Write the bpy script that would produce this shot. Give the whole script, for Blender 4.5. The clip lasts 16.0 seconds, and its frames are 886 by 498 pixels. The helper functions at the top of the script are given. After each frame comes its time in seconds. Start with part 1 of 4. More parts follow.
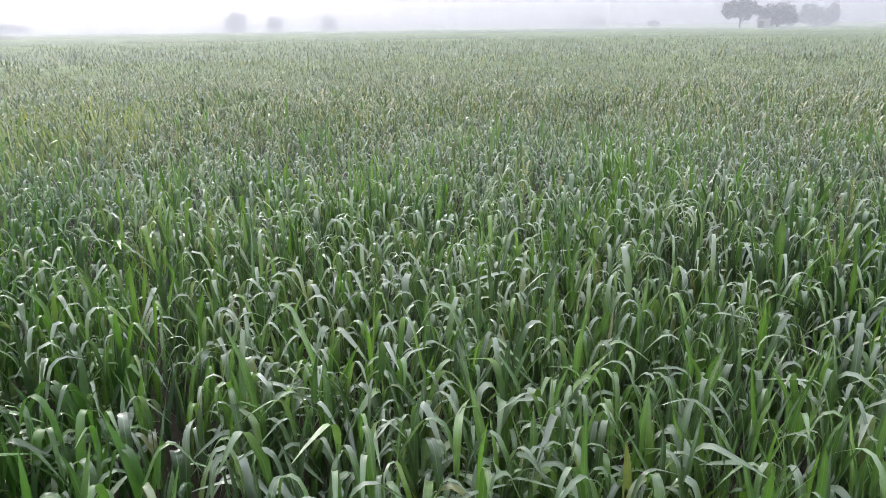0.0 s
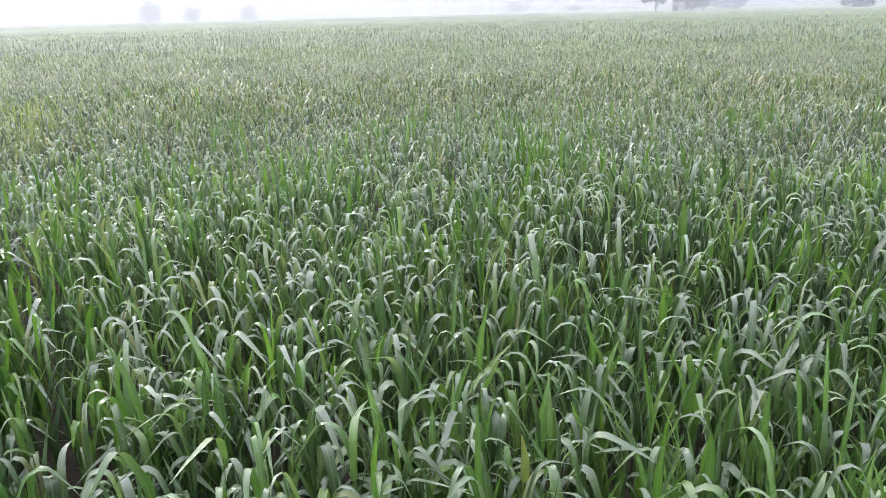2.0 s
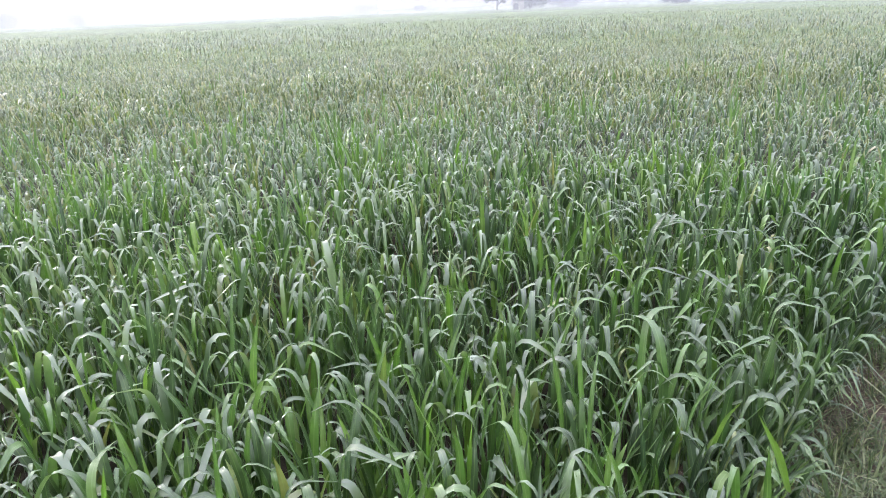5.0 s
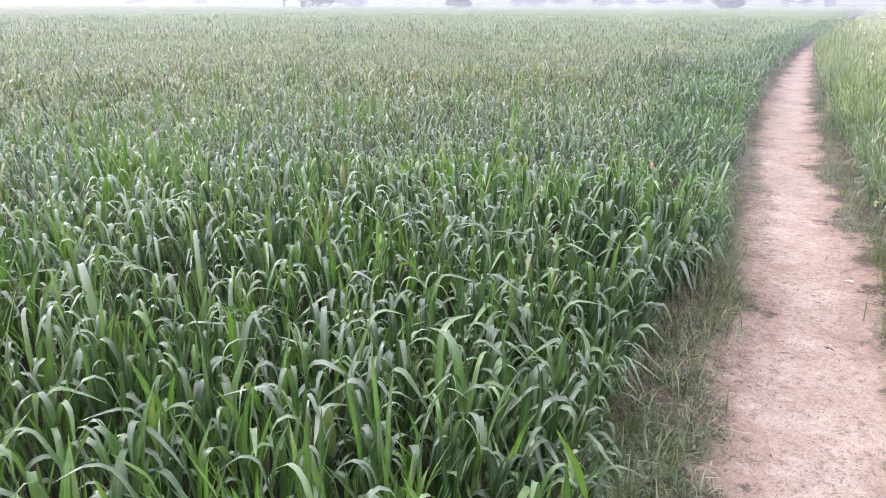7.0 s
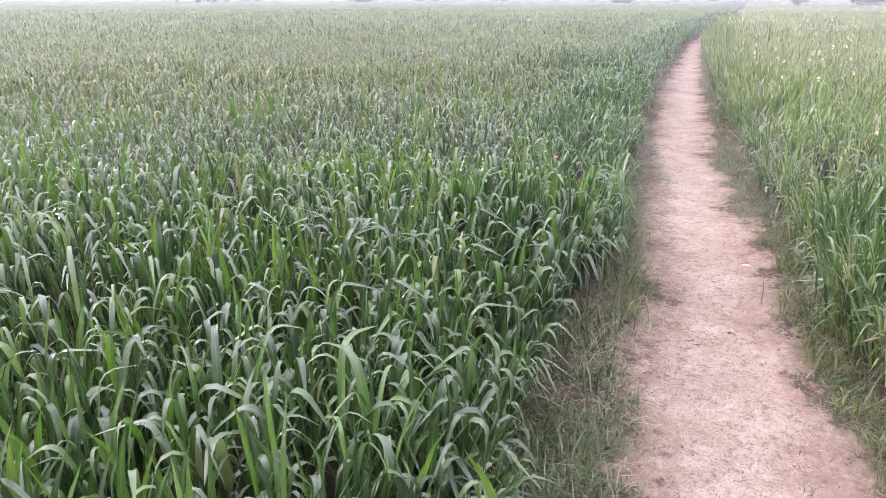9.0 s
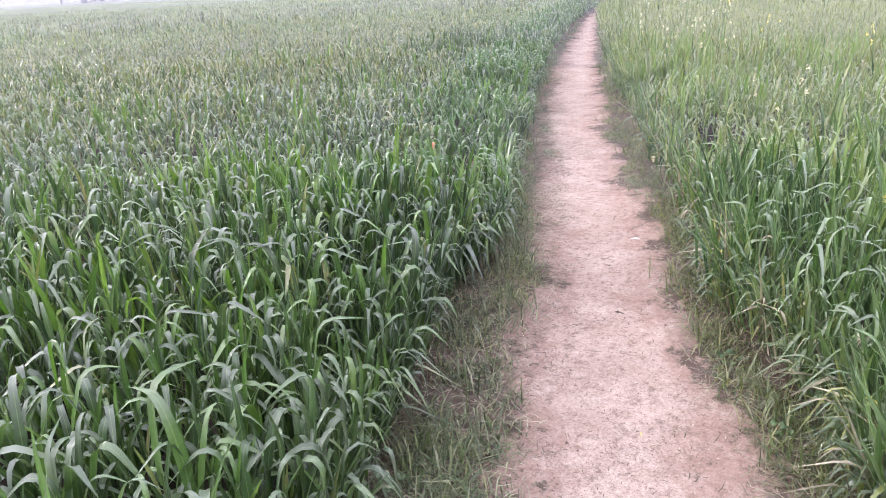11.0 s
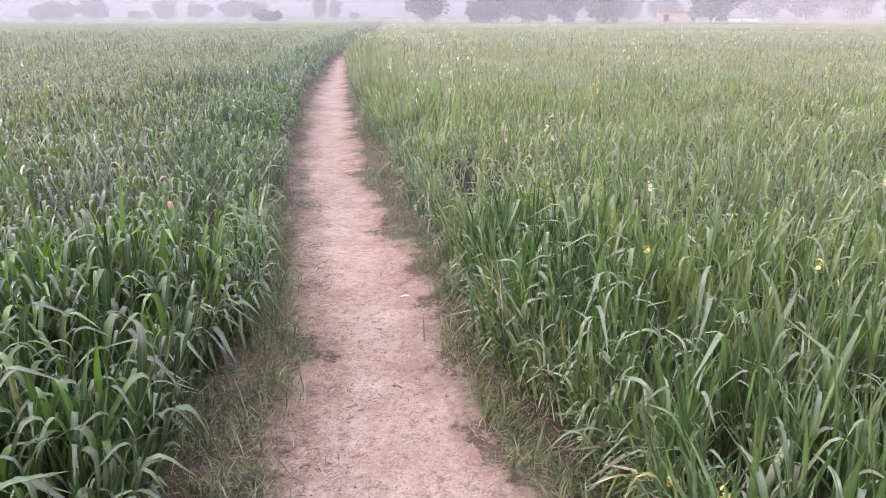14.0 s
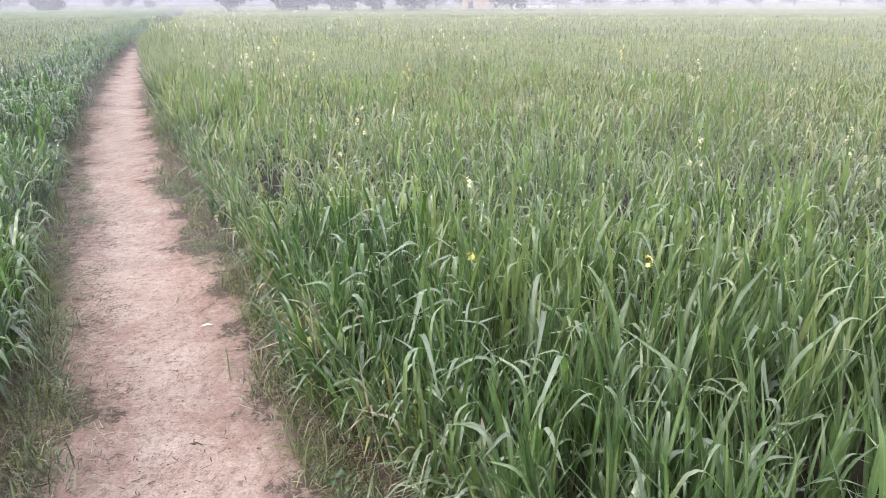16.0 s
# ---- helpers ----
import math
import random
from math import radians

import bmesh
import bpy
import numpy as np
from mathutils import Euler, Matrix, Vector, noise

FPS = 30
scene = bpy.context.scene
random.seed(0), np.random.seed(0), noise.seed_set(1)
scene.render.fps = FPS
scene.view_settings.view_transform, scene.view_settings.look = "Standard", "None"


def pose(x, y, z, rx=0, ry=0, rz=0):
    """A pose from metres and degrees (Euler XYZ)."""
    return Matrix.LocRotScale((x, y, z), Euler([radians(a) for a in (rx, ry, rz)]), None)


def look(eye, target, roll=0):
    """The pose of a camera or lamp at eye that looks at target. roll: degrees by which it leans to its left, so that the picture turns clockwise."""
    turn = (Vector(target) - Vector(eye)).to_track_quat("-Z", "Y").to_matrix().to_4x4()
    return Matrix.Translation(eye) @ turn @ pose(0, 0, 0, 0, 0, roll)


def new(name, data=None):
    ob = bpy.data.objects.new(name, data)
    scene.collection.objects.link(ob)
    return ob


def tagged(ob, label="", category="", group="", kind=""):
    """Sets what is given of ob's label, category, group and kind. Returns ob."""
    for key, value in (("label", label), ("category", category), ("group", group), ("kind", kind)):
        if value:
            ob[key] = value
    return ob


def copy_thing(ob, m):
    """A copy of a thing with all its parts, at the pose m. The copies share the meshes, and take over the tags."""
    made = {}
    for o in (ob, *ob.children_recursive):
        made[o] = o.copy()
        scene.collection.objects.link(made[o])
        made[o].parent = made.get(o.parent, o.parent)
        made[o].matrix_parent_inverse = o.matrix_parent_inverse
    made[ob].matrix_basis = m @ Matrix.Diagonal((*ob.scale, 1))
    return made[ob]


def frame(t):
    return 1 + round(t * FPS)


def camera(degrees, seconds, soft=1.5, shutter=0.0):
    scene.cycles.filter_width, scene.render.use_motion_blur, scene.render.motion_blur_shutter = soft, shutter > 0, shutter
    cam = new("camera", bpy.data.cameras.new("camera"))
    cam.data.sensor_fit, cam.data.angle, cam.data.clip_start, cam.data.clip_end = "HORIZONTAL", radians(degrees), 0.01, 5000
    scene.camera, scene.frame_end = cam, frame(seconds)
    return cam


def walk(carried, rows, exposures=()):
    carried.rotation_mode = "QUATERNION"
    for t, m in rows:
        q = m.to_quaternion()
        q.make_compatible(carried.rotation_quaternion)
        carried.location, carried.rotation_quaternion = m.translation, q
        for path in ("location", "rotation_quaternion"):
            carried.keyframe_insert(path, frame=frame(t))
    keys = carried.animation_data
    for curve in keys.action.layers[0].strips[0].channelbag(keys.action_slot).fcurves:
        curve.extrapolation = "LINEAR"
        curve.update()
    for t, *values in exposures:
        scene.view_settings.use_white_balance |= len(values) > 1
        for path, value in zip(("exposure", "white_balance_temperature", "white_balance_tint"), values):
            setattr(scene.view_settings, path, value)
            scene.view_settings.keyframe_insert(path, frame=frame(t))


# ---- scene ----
cam = camera(63.3, 16.0, soft=0.6)
PATH = [
    (0, (0.278, 0.27, 1.456), (0.427, 2.174, 0.864), -0.7),
    (0.5, (0.287, 0.269, 1.454), (0.49, 2.169, 0.861), -0.8),
    (1, (0.297, 0.281, 1.453), (0.529, 2.167, 0.83), -1.1),
    (1.5, (0.337, 0.292, 1.458), (0.609, 2.174, 0.839), -1.4),
    (2, (0.388, 0.31, 1.458), (0.719, 2.179, 0.831), -1.4),
    (2.5, (0.442, 0.324, 1.452), (0.798, 2.179, 0.795), -2.1),
    (3, (0.491, 0.328, 1.452), (0.917, 2.17, 0.8), -2.5),
    (3.5, (0.532, 0.331, 1.452), (1.002, 2.162, 0.8), -2.8),
    (3.7, (0.549, 0.324, 1.45), (1.027, 2.159, 0.812), -3.3),
    (5.8, (0.72, 0.285, 1.453), (1.604, 1.963, 0.817), -1.8),
    (6, (0.729, 0.307, 1.44), (1.665, 1.957, 0.804), -2.0),
    (6.5, (0.76, 0.367, 1.445), (1.836, 1.921, 0.789), -0.7),
    (7, (0.771, 0.402, 1.443), (1.934, 1.895, 0.794), 0.2),
    (7.5, (0.774, 0.439, 1.434), (1.99, 1.888, 0.785), 0.8),
    (8, (0.775, 0.453, 1.434), (2.015, 1.885, 0.793), 0.4),
    (8.5, (0.803, 0.456, 1.436), (2.101, 1.828, 0.779), 0.1),
    (9, (0.872, 0.47, 1.433), (2.214, 1.798, 0.773), 0.1),
    (9.2, (0.908, 0.476, 1.438), (2.257, 1.794, 0.771), -0.1),
    (11.3, (1.199, 0.434, 1.401), (2.688, 1.569, 0.699), -2.5),
    (11.5, (1.213, 0.438, 1.396), (2.718, 1.551, 0.692), -2.0),
    (12, (1.288, 0.5, 1.391), (2.862, 1.493, 0.659), -1.1),
    (12.5, (1.365, 0.599, 1.397), (3.046, 1.422, 0.693), 0.4),
    (13, (1.416, 0.634, 1.415), (3.176, 1.367, 0.811), -0.4),
    (13.3, (1.424, 0.646, 1.406), (3.214, 1.34, 0.844), -0.3),
    (13.5, (1.436, 0.644, 1.406), (3.223, 1.31, 0.803), -0.1),
    (14, (1.526, 0.63, 1.398), (3.331, 1.234, 0.783), 0.0),
    (14.5, (1.636, 0.615, 1.394), (3.457, 1.134, 0.752), 0.4),
    (15, (1.704, 0.577, 1.39), (3.545, 1.015, 0.744), -0.1),
    (15.5, (1.762, 0.571, 1.386), (3.609, 0.912, 0.697), -0.3),
    (16, (1.904, 0.647, 1.379), (3.792, 0.785, 0.734), -0.2),
]
walk(cam, [(t, look(eye, target, roll)) for t, eye, target, roll in PATH],
     exposures=[(0.0, 1.07, 6450, 13), (1.5, 1.19, 6450, 13), (3.5, 1.48, 6250, 16), (6.0, 1.47, 6380, 16), (7.0, 1.5, 6380, 21), (9.0, 1.42, 6470, 26), (12.5, 1.49, 6230, 32), (13.0, 1.46, 6330, 34), (13.5, 1.23, 6450, 33), (14.5, 1.2, 6850, 25), (15.0, 1.2, 6950, 21), (16.0, 1.29, 6560, 19)])

# ---- world and light: morning mist, a wide weak sun ----
world = bpy.data.worlds.new("misty_sky")
scene.world = world
world.use_nodes = True
wn, wl = world.node_tree.nodes, world.node_tree.links
wn.clear()
w_out = wn.new("ShaderNodeOutputWorld")
w_sky = wn.new("ShaderNodeTexSky")
w_sky.sky_type, w_sky.sun_disc = "NISHITA", False
w_sky.sun_elevation, w_sky.sun_rotation = radians(22), radians(-25)
w_sky.air_density, w_sky.dust_density, w_sky.ozone_density = 1.0, 6.0, 1.0
w_b1 = wn.new("ShaderNodeBackground")
w_b1.inputs["Strength"].default_value = 0.15
w_b2 = wn.new("ShaderNodeBackground")
w_b2.inputs["Color"].default_value = (0.88, 0.935, 1.0, 1)
w_tc = wn.new("ShaderNodeTexCoord")
w_sep = wn.new("ShaderNodeSeparateXYZ")
w_grad = wn.new("ShaderNodeMapRange")  # an overcast sky is brighter overhead than at the horizon
w_grad.inputs["To Min"].default_value, w_grad.inputs["To Max"].default_value = 0.35, 1.3
wl.new(w_tc.outputs["Generated"], w_sep.inputs[0])
wl.new(w_sep.outputs["Z"], w_grad.inputs["Value"])
wl.new(w_grad.outputs[0], w_b2.inputs["Strength"])
w_add = wn.new("ShaderNodeAddShader")
w_hs = wn.new("ShaderNodeHueSaturation")  # mist bleaches the sky
w_hs.inputs["Saturation"].default_value = 0.25
wl.new(w_sky.outputs["Color"], w_hs.inputs["Color"])
wl.new(w_hs.outputs["Color"], w_b1.inputs["Color"])
wl.new(w_b1.outputs[0], w_add.inputs[0])
wl.new(w_b2.outputs[0], w_add.inputs[1])
wl.new(w_add.outputs[0], w_out.inputs["Surface"])

sun_data = bpy.data.lights.new("sun", "SUN")
sun_data.energy, sun_data.angle, sun_data.color = 2.3, radians(28), (1.0, 0.95, 0.86)
sun = new("sun", sun_data)
sun.matrix_world = look((-42, 90, 42), (0, 0, 0))

# ---- plan: the path runs along u, v lies to its left ----
DU, DV = (0.891, 0.454), (-0.454, 0.891)
RNG = np.random.default_rng(11)


def bend_v(u):
    """Sideways drift of the path's middle: it swings to the right far off."""
    u = np.asarray(u, float)
    return -0.0026 * np.clip(u - 15, 0, 25) ** 2 - 0.075 * np.clip(u - 40, 0, None)


def to_world(u, v):
    return u * DU[0] + v * DV[0], u * DU[1] + v * DV[1]


def to_path(x, y):
    return x * DU[0] + y * DU[1], x * DV[0] + y * DV[1]


def wob(u, k):
    return 0.05 * np.sin(u * 2.1 + k) + 0.035 * np.sin(u * 4.7 + 2.3 * k) + 0.02 * np.sin(u * 11.3 + 1.7 * k)


def left_edge(u):
    return bend_v(u) + np.interp(u, (0, 3.9, 4.6, 5.5, 6.8, 8.3, 10.5, 14.6, 21.6, 32), (0.44, 0.46, 0.40, 0.37, 0.40, 0.46, 0.50, 0.47, 0.31, 0.22)) + 0.7 * wob(u, 0.4)


def right_edge(u):
    return bend_v(u) + np.interp(u, (2.6, 3.5, 4.2, 5.1, 6.6, 8.2, 10.3, 13.6, 18.7, 28.6, 36), (-0.95, -0.91, -0.84, -0.80, -0.76, -0.71, -0.66, -0.61, -0.57, -0.34, -0.29)) - 0.7 * wob(u, 2.0)


def bare_left(u):
    """Where the bare earth ends towards the left-hand verge."""
    return bend_v(u) + np.interp(u, (2.5, 3.8, 4.3, 4.9, 5.7, 6.8, 8.3, 10.5, 13.7, 18.8, 30), (0.09, 0.10, 0.09, 0.12, 0.17, 0.24, 0.33, 0.37, 0.31, 0.13, 0.12)) + 0.8 * wob(u * 1.3, 4.0)


def bare_right(u):
    return bend_v(u) + np.interp(u, (2.5, 3.6, 4.1, 4.6, 5.4, 6.2, 7.2, 8.0, 8.5, 10.0, 11.7, 13.6, 18.7, 28.6, 34), (-0.75, -0.65, -0.61, -0.60, -0.58, -0.53, -0.47, -0.32, -0.36, -0.42, -0.42, -0.38, -0.43, -0.27, -0.12)) + 0.6 * wob(u * 1.4, 1.0)


# ---- materials ----
def nodes_of(name):
    mat = bpy.data.materials.new(name)
    mat.use_nodes = True
    nt = mat.node_tree
    return mat, nt.nodes, nt.links, nt.nodes["Principled BSDF"]


def ramp(nodes, links, source, stops):
    r = nodes.new("ShaderNodeValToRGB")
    while len(r.color_ramp.elements) < len(stops):
        r.color_ramp.elements.new(0.5)
    for e, (p, c) in zip(r.color_ramp.elements, stops):
        e.position, e.color = p, (*c, 1)
    links.new(source, r.inputs[0])
    return r.outputs[0]


def noise_node(nodes, links, scale, detail=3.0, rough=0.55, coord=None):
    n = nodes.new("ShaderNodeTexNoise")
    n.inputs["Scale"].default_value, n.inputs["Detail"].default_value, n.inputs["Roughness"].default_value = scale, detail, rough
    if coord is None:
        coord = nodes.new("ShaderNodeNewGeometry").outputs["Position"]
    links.new(coord, n.inputs["Vector"])
    return n.outputs[0]


def mix_col(nodes, links, fac, a, b, kind="MIX"):
    m = nodes.new("ShaderNodeMix")
    m.data_type, m.blend_type = "RGBA", kind
    for sock, val in ((m.inputs[0], fac), (m.inputs[6], a), (m.inputs[7], b)):
        if isinstance(val, bpy.types.NodeSocket):
            links.new(val, sock)
        elif isinstance(val, (int, float)):
            sock.default_value = val
        else:
            sock.default_value = (*val, 1)
    return m.outputs[2]


def bump(nodes, links, bsdf, height, strength, distance):
    b = nodes.new("ShaderNodeBump")
    b.inputs["Strength"].default_value, b.inputs["Distance"].default_value = strength, distance
    links.new(height, b.inputs["Height"])
    links.new(b.outputs[0], bsdf.inputs["Normal"])


def leaf_material(name, stops, per_object=False, veins=False, rough=0.33, through_light=0.27, patch=((0.10, 0.17, 0.05), 0.35), spec=0.66, bloom=0.22, top_sheen=0.0):
    mat, nodes, links, bsdf = nodes_of(name)
    if per_object:
        rnd = nodes.new("ShaderNodeObjectInfo").outputs["Random"]
    else:
        rnd = nodes.new("ShaderNodeNewGeometry").outputs["Random Per Island"]
    col = ramp(nodes, links, rnd, stops)
    big = ramp(nodes, links, noise_node(nodes, links, 0.45, 3), [(0.42, (0, 0, 0)), (0.68, (1, 1, 1))])
    f = nodes.new("ShaderNodeMath")
    f.operation = "MULTIPLY"
    f.inputs[1].default_value = patch[1]
    links.new(big, f.inputs[0])
    col = mix_col(nodes, links, f.outputs[0], col, patch[0])
    fine = noise_node(nodes, links, 70, 3)
    col = mix_col(nodes, links, 0.35, col, ramp(nodes, links, fine, [(0.3, (0.55, 0.55, 0.55)), (0.7, (1, 1, 1))]), "MULTIPLY")
    if top_sheen:
        # sky sheen and wax painted grey on the bent tops of the blades; the straight ones stay green
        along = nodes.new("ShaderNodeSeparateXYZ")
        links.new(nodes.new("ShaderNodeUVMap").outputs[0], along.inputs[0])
        grey = ramp(nodes, links, along.outputs[1], [(0.34, (0, 0, 0)), (0.58, (top_sheen, top_sheen, top_sheen)), (0.95, (0.4 * top_sheen, 0.4 * top_sheen, 0.4 * top_sheen))])
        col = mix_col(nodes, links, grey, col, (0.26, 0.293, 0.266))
    if veins:
        uv = nodes.new("ShaderNodeUVMap")
        sep = nodes.new("ShaderNodeSeparateXYZ")
        links.new(uv.outputs[0], sep.inputs[0])
        wave = nodes.new("ShaderNodeMath")
        wave.operation = "SINE"
        sc = nodes.new("ShaderNodeMath")
        sc.operation = "MULTIPLY"
        sc.inputs[1].default_value = 75.0
        links.new(sep.outputs[0], sc.inputs[0])
        links.new(sc.outputs[0], wave.inputs[0])
        bump(nodes, links, bsdf, wave.outputs[0], 0.25, 0.0006)
        ab = nodes.new("ShaderNodeMath")
        ab.operation = "SUBTRACT"
        ab.inputs[1].default_value = 0.5
        links.new(sep.outputs[0], ab.inputs[0])
        ab2 = nodes.new("ShaderNodeMath")
        ab2.operation = "ABSOLUTE"
        links.new(ab.outputs[0], ab2.inputs[0])
        rib = ramp(nodes, links, ab2.outputs[0], [(0.02, (1, 1, 1)), (0.07, (0, 0, 0))])
        half = nodes.new("ShaderNodeMath")
        half.operation = "MULTIPLY"
        half.inputs[1].default_value = 0.4
        links.new(rib, half.inputs[0])
        col = mix_col(nodes, links, half.outputs[0], col, (0.22, 0.30, 0.14))
    links.new(col, bsdf.inputs["Base Color"])
    bsdf.inputs["Roughness"].default_value = rough
    bsdf.inputs["Specular IOR Level"].default_value = spec
    bsdf.inputs["Coat Weight"].default_value = bloom
    bsdf.inputs["Coat Roughness"].default_value = 0.4
    bsdf.inputs["Sheen Weight"].default_value = 0.35 * bloom
    bsdf.inputs["Sheen Roughness"].default_value = 0.45
    bsdf.inputs["Sheen Tint"].default_value = (0.85, 0.92, 1.0, 1)
    tr = nodes.new("ShaderNodeBsdfTranslucent")
    warm = mix_col(nodes, links, 1.0, col, (1.3, 1.75, 0.5), "MULTIPLY")
    links.new(warm, tr.inputs["Color"])
    mx = nodes.new("ShaderNodeMixShader")
    mx.inputs[0].default_value = through_light
    out = nodes["Material Output"]
    links.new(bsdf.outputs[0], mx.inputs[1])
    links.new(tr.outputs[0], mx.inputs[2])
    links.new(mx.outputs[0], out.inputs["Surface"])
    return mat


OAT = [(0.0, (0.016, 0.039, 0.021)), (0.35, (0.030, 0.069, 0.031)), (0.65, (0.058, 0.121, 0.041)), (0.88, (0.100, 0.208, 0.038)), (0.97, (0.155, 0.24, 0.07)), (1.0, (0.28, 0.26, 0.12))]
WHEAT = [(0.0, (0.026, 0.062, 0.026)), (0.4, (0.055, 0.120, 0.044)), (0.75, (0.104, 0.184, 0.064)), (0.95, (0.14, 0.222, 0.090)), (1.0, (0.17, 0.232, 0.10))]
m_oat = leaf_material("oat_leaf", OAT, veins=True, top_sheen=0.36, through_light=0.20)
# paler oat sets for blades farther off; part of the haze is painted in
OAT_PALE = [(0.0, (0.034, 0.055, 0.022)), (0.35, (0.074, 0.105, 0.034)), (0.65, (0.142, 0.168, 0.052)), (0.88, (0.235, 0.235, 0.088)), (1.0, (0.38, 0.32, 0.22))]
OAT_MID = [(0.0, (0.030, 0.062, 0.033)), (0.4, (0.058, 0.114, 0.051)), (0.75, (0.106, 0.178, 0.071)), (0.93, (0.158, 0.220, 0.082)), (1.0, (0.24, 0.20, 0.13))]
m_oat_mid = leaf_material("oat_leaf_mid_sheen", OAT_MID, patch=((0.12, 0.15, 0.08), 0.3), top_sheen=0.76, through_light=0.26)
m_oat_green = leaf_material("oat_leaf_green", [(0.0, (0.024, 0.074, 0.020)), (0.5, (0.048, 0.128, 0.029)), (1.0, (0.10, 0.205, 0.045))], top_sheen=0.16, through_light=0.28, bloom=0.2)
m_oat_corner = leaf_material("oat_leaf_deep_green", [(0.0, (0.014, 0.045, 0.013)), (0.5, (0.030, 0.088, 0.020)), (1.0, (0.085, 0.175, 0.038))], top_sheen=0.08, through_light=0.28, bloom=0.12, spec=0.6)
m_oat_far = leaf_material("oat_leaf_pale", OAT_PALE, patch=((0.20, 0.185, 0.10), 0.5), top_sheen=0.36)
m_oat_part = leaf_material("oat_leaf_single", OAT, per_object=True, veins=True, top_sheen=0.20, through_light=0.20)
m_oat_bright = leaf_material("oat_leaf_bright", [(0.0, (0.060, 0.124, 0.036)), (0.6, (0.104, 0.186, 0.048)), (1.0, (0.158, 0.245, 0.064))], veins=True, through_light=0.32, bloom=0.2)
m_oat_lush = leaf_material("oat_leaf_lush", [(0.0, (0.035, 0.070, 0.03)), (1.0, (0.085, 0.125, 0.05))], top_sheen=0.2)
m_wheat = leaf_material("wheat_leaf", WHEAT, veins=True, patch=((0.15, 0.21, 0.10), 0.4), bloom=0.22, top_sheen=0.33, through_light=0.22)
# wheat colours lightened with distance, as haze would
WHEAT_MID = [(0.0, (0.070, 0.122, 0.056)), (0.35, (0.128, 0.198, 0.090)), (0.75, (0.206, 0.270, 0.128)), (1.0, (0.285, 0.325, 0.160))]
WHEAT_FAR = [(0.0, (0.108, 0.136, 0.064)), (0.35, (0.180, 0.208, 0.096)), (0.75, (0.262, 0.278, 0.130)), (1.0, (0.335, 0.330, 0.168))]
m_wheat_mid = leaf_material("wheat_leaf_pale", WHEAT_MID, patch=((0.19, 0.22, 0.11), 0.4), bloom=0.15, top_sheen=0.34, spec=0.6)
m_wheat_far = leaf_material("wheat_leaf_far", WHEAT_FAR, patch=((0.25, 0.25, 0.125), 0.5), bloom=0.15, top_sheen=0.25, spec=0.6)
m_wheat_tall = leaf_material("wheat_leaf_fresh", [(0.0, (0.135, 0.225, 0.078)), (0.5, (0.195, 0.285, 0.105)), (1.0, (0.275, 0.345, 0.150))], bloom=0.15, top_sheen=0.15, spec=0.6, through_light=0.3)
m_wheat_part = leaf_material("wheat_leaf_single", WHEAT, per_object=True, veins=True, bloom=0.22, top_sheen=0.40, through_light=0.2)
m_yellow = leaf_material("yellowing_grass", [(0.0, (0.13, 0.18, 0.05)), (0.6, (0.23, 0.26, 0.08)), (1.0, (0.36, 0.33, 0.13))])
m_verge = leaf_material("verge_grass", [(0.0, (0.045, 0.066, 0.036)), (0.45, (0.115, 0.145, 0.078)), (0.75, (0.19, 0.21, 0.13)), (0.92, (0.32, 0.31, 0.22)), (1.0, (0.48, 0.44, 0.34))], bloom=0.1)
m_straw = leaf_material("dry_straw", [(0.0, (0.12, 0.098, 0.072)), (0.6, (0.27, 0.225, 0.17)), (1.0, (0.55, 0.49, 0.38))], through_light=0.1, rough=0.7, bloom=0.0)
m_litter = leaf_material("dark_litter", [(0.0, (0.07, 0.05, 0.042)), (0.6, (0.13, 0.095, 0.08)), (1.0, (0.28, 0.21, 0.17))], through_light=0.05, rough=0.85, bloom=0.0)

m_moss = leaf_material("low_verge_grass", [(0.0, (0.085, 0.11, 0.04)), (0.5, (0.165, 0.20, 0.075)), (0.85, (0.25, 0.255, 0.115)), (1.0, (0.38, 0.33, 0.19))], bloom=0.05)
m_tan = leaf_material("tan_dead_grass", [(0.0, (0.15, 0.11, 0.075)), (0.6, (0.27, 0.205, 0.145)), (1.0, (0.42, 0.34, 0.25))], through_light=0.08, rough=0.8, bloom=0.0)
m_chip = leaf_material("reddish_chip", [(0.0, (0.19, 0.125, 0.10)), (0.5, (0.29, 0.20, 0.165)), (0.8, (0.40, 0.30, 0.25)), (1.0, (0.62, 0.53, 0.47))], through_light=0.02, rough=0.9, bloom=0.0, spec=0.2)


def field_material(name, dark, mid, light):
    """A crop seen as a whole: speckled leaf greens, rough."""
    mat, nodes, links, bsdf = nodes_of(name)
    col = ramp(nodes, links, noise_node(nodes, links, 7, 6, 0.75), [(0.36, dark), (0.5, mid), (0.66, light)])
    big = ramp(nodes, links, noise_node(nodes, links, 0.16, 4, 0.6), [(0.4, (0.8, 0.85, 0.8)), (0.65, (1.15, 1.1, 1.0))])
    col = mix_col(nodes, links, 1.0, col, big, "MULTIPLY")
    links.new(col, bsdf.inputs["Base Color"])
    bsdf.inputs["Roughness"].default_value = 0.8
    bsdf.inputs["Specular IOR Level"].default_value = 0.3
    bump(nodes, links, bsdf, noise_node(nodes, links, 5, 5, 0.7), 1.0, 0.12)
    return mat


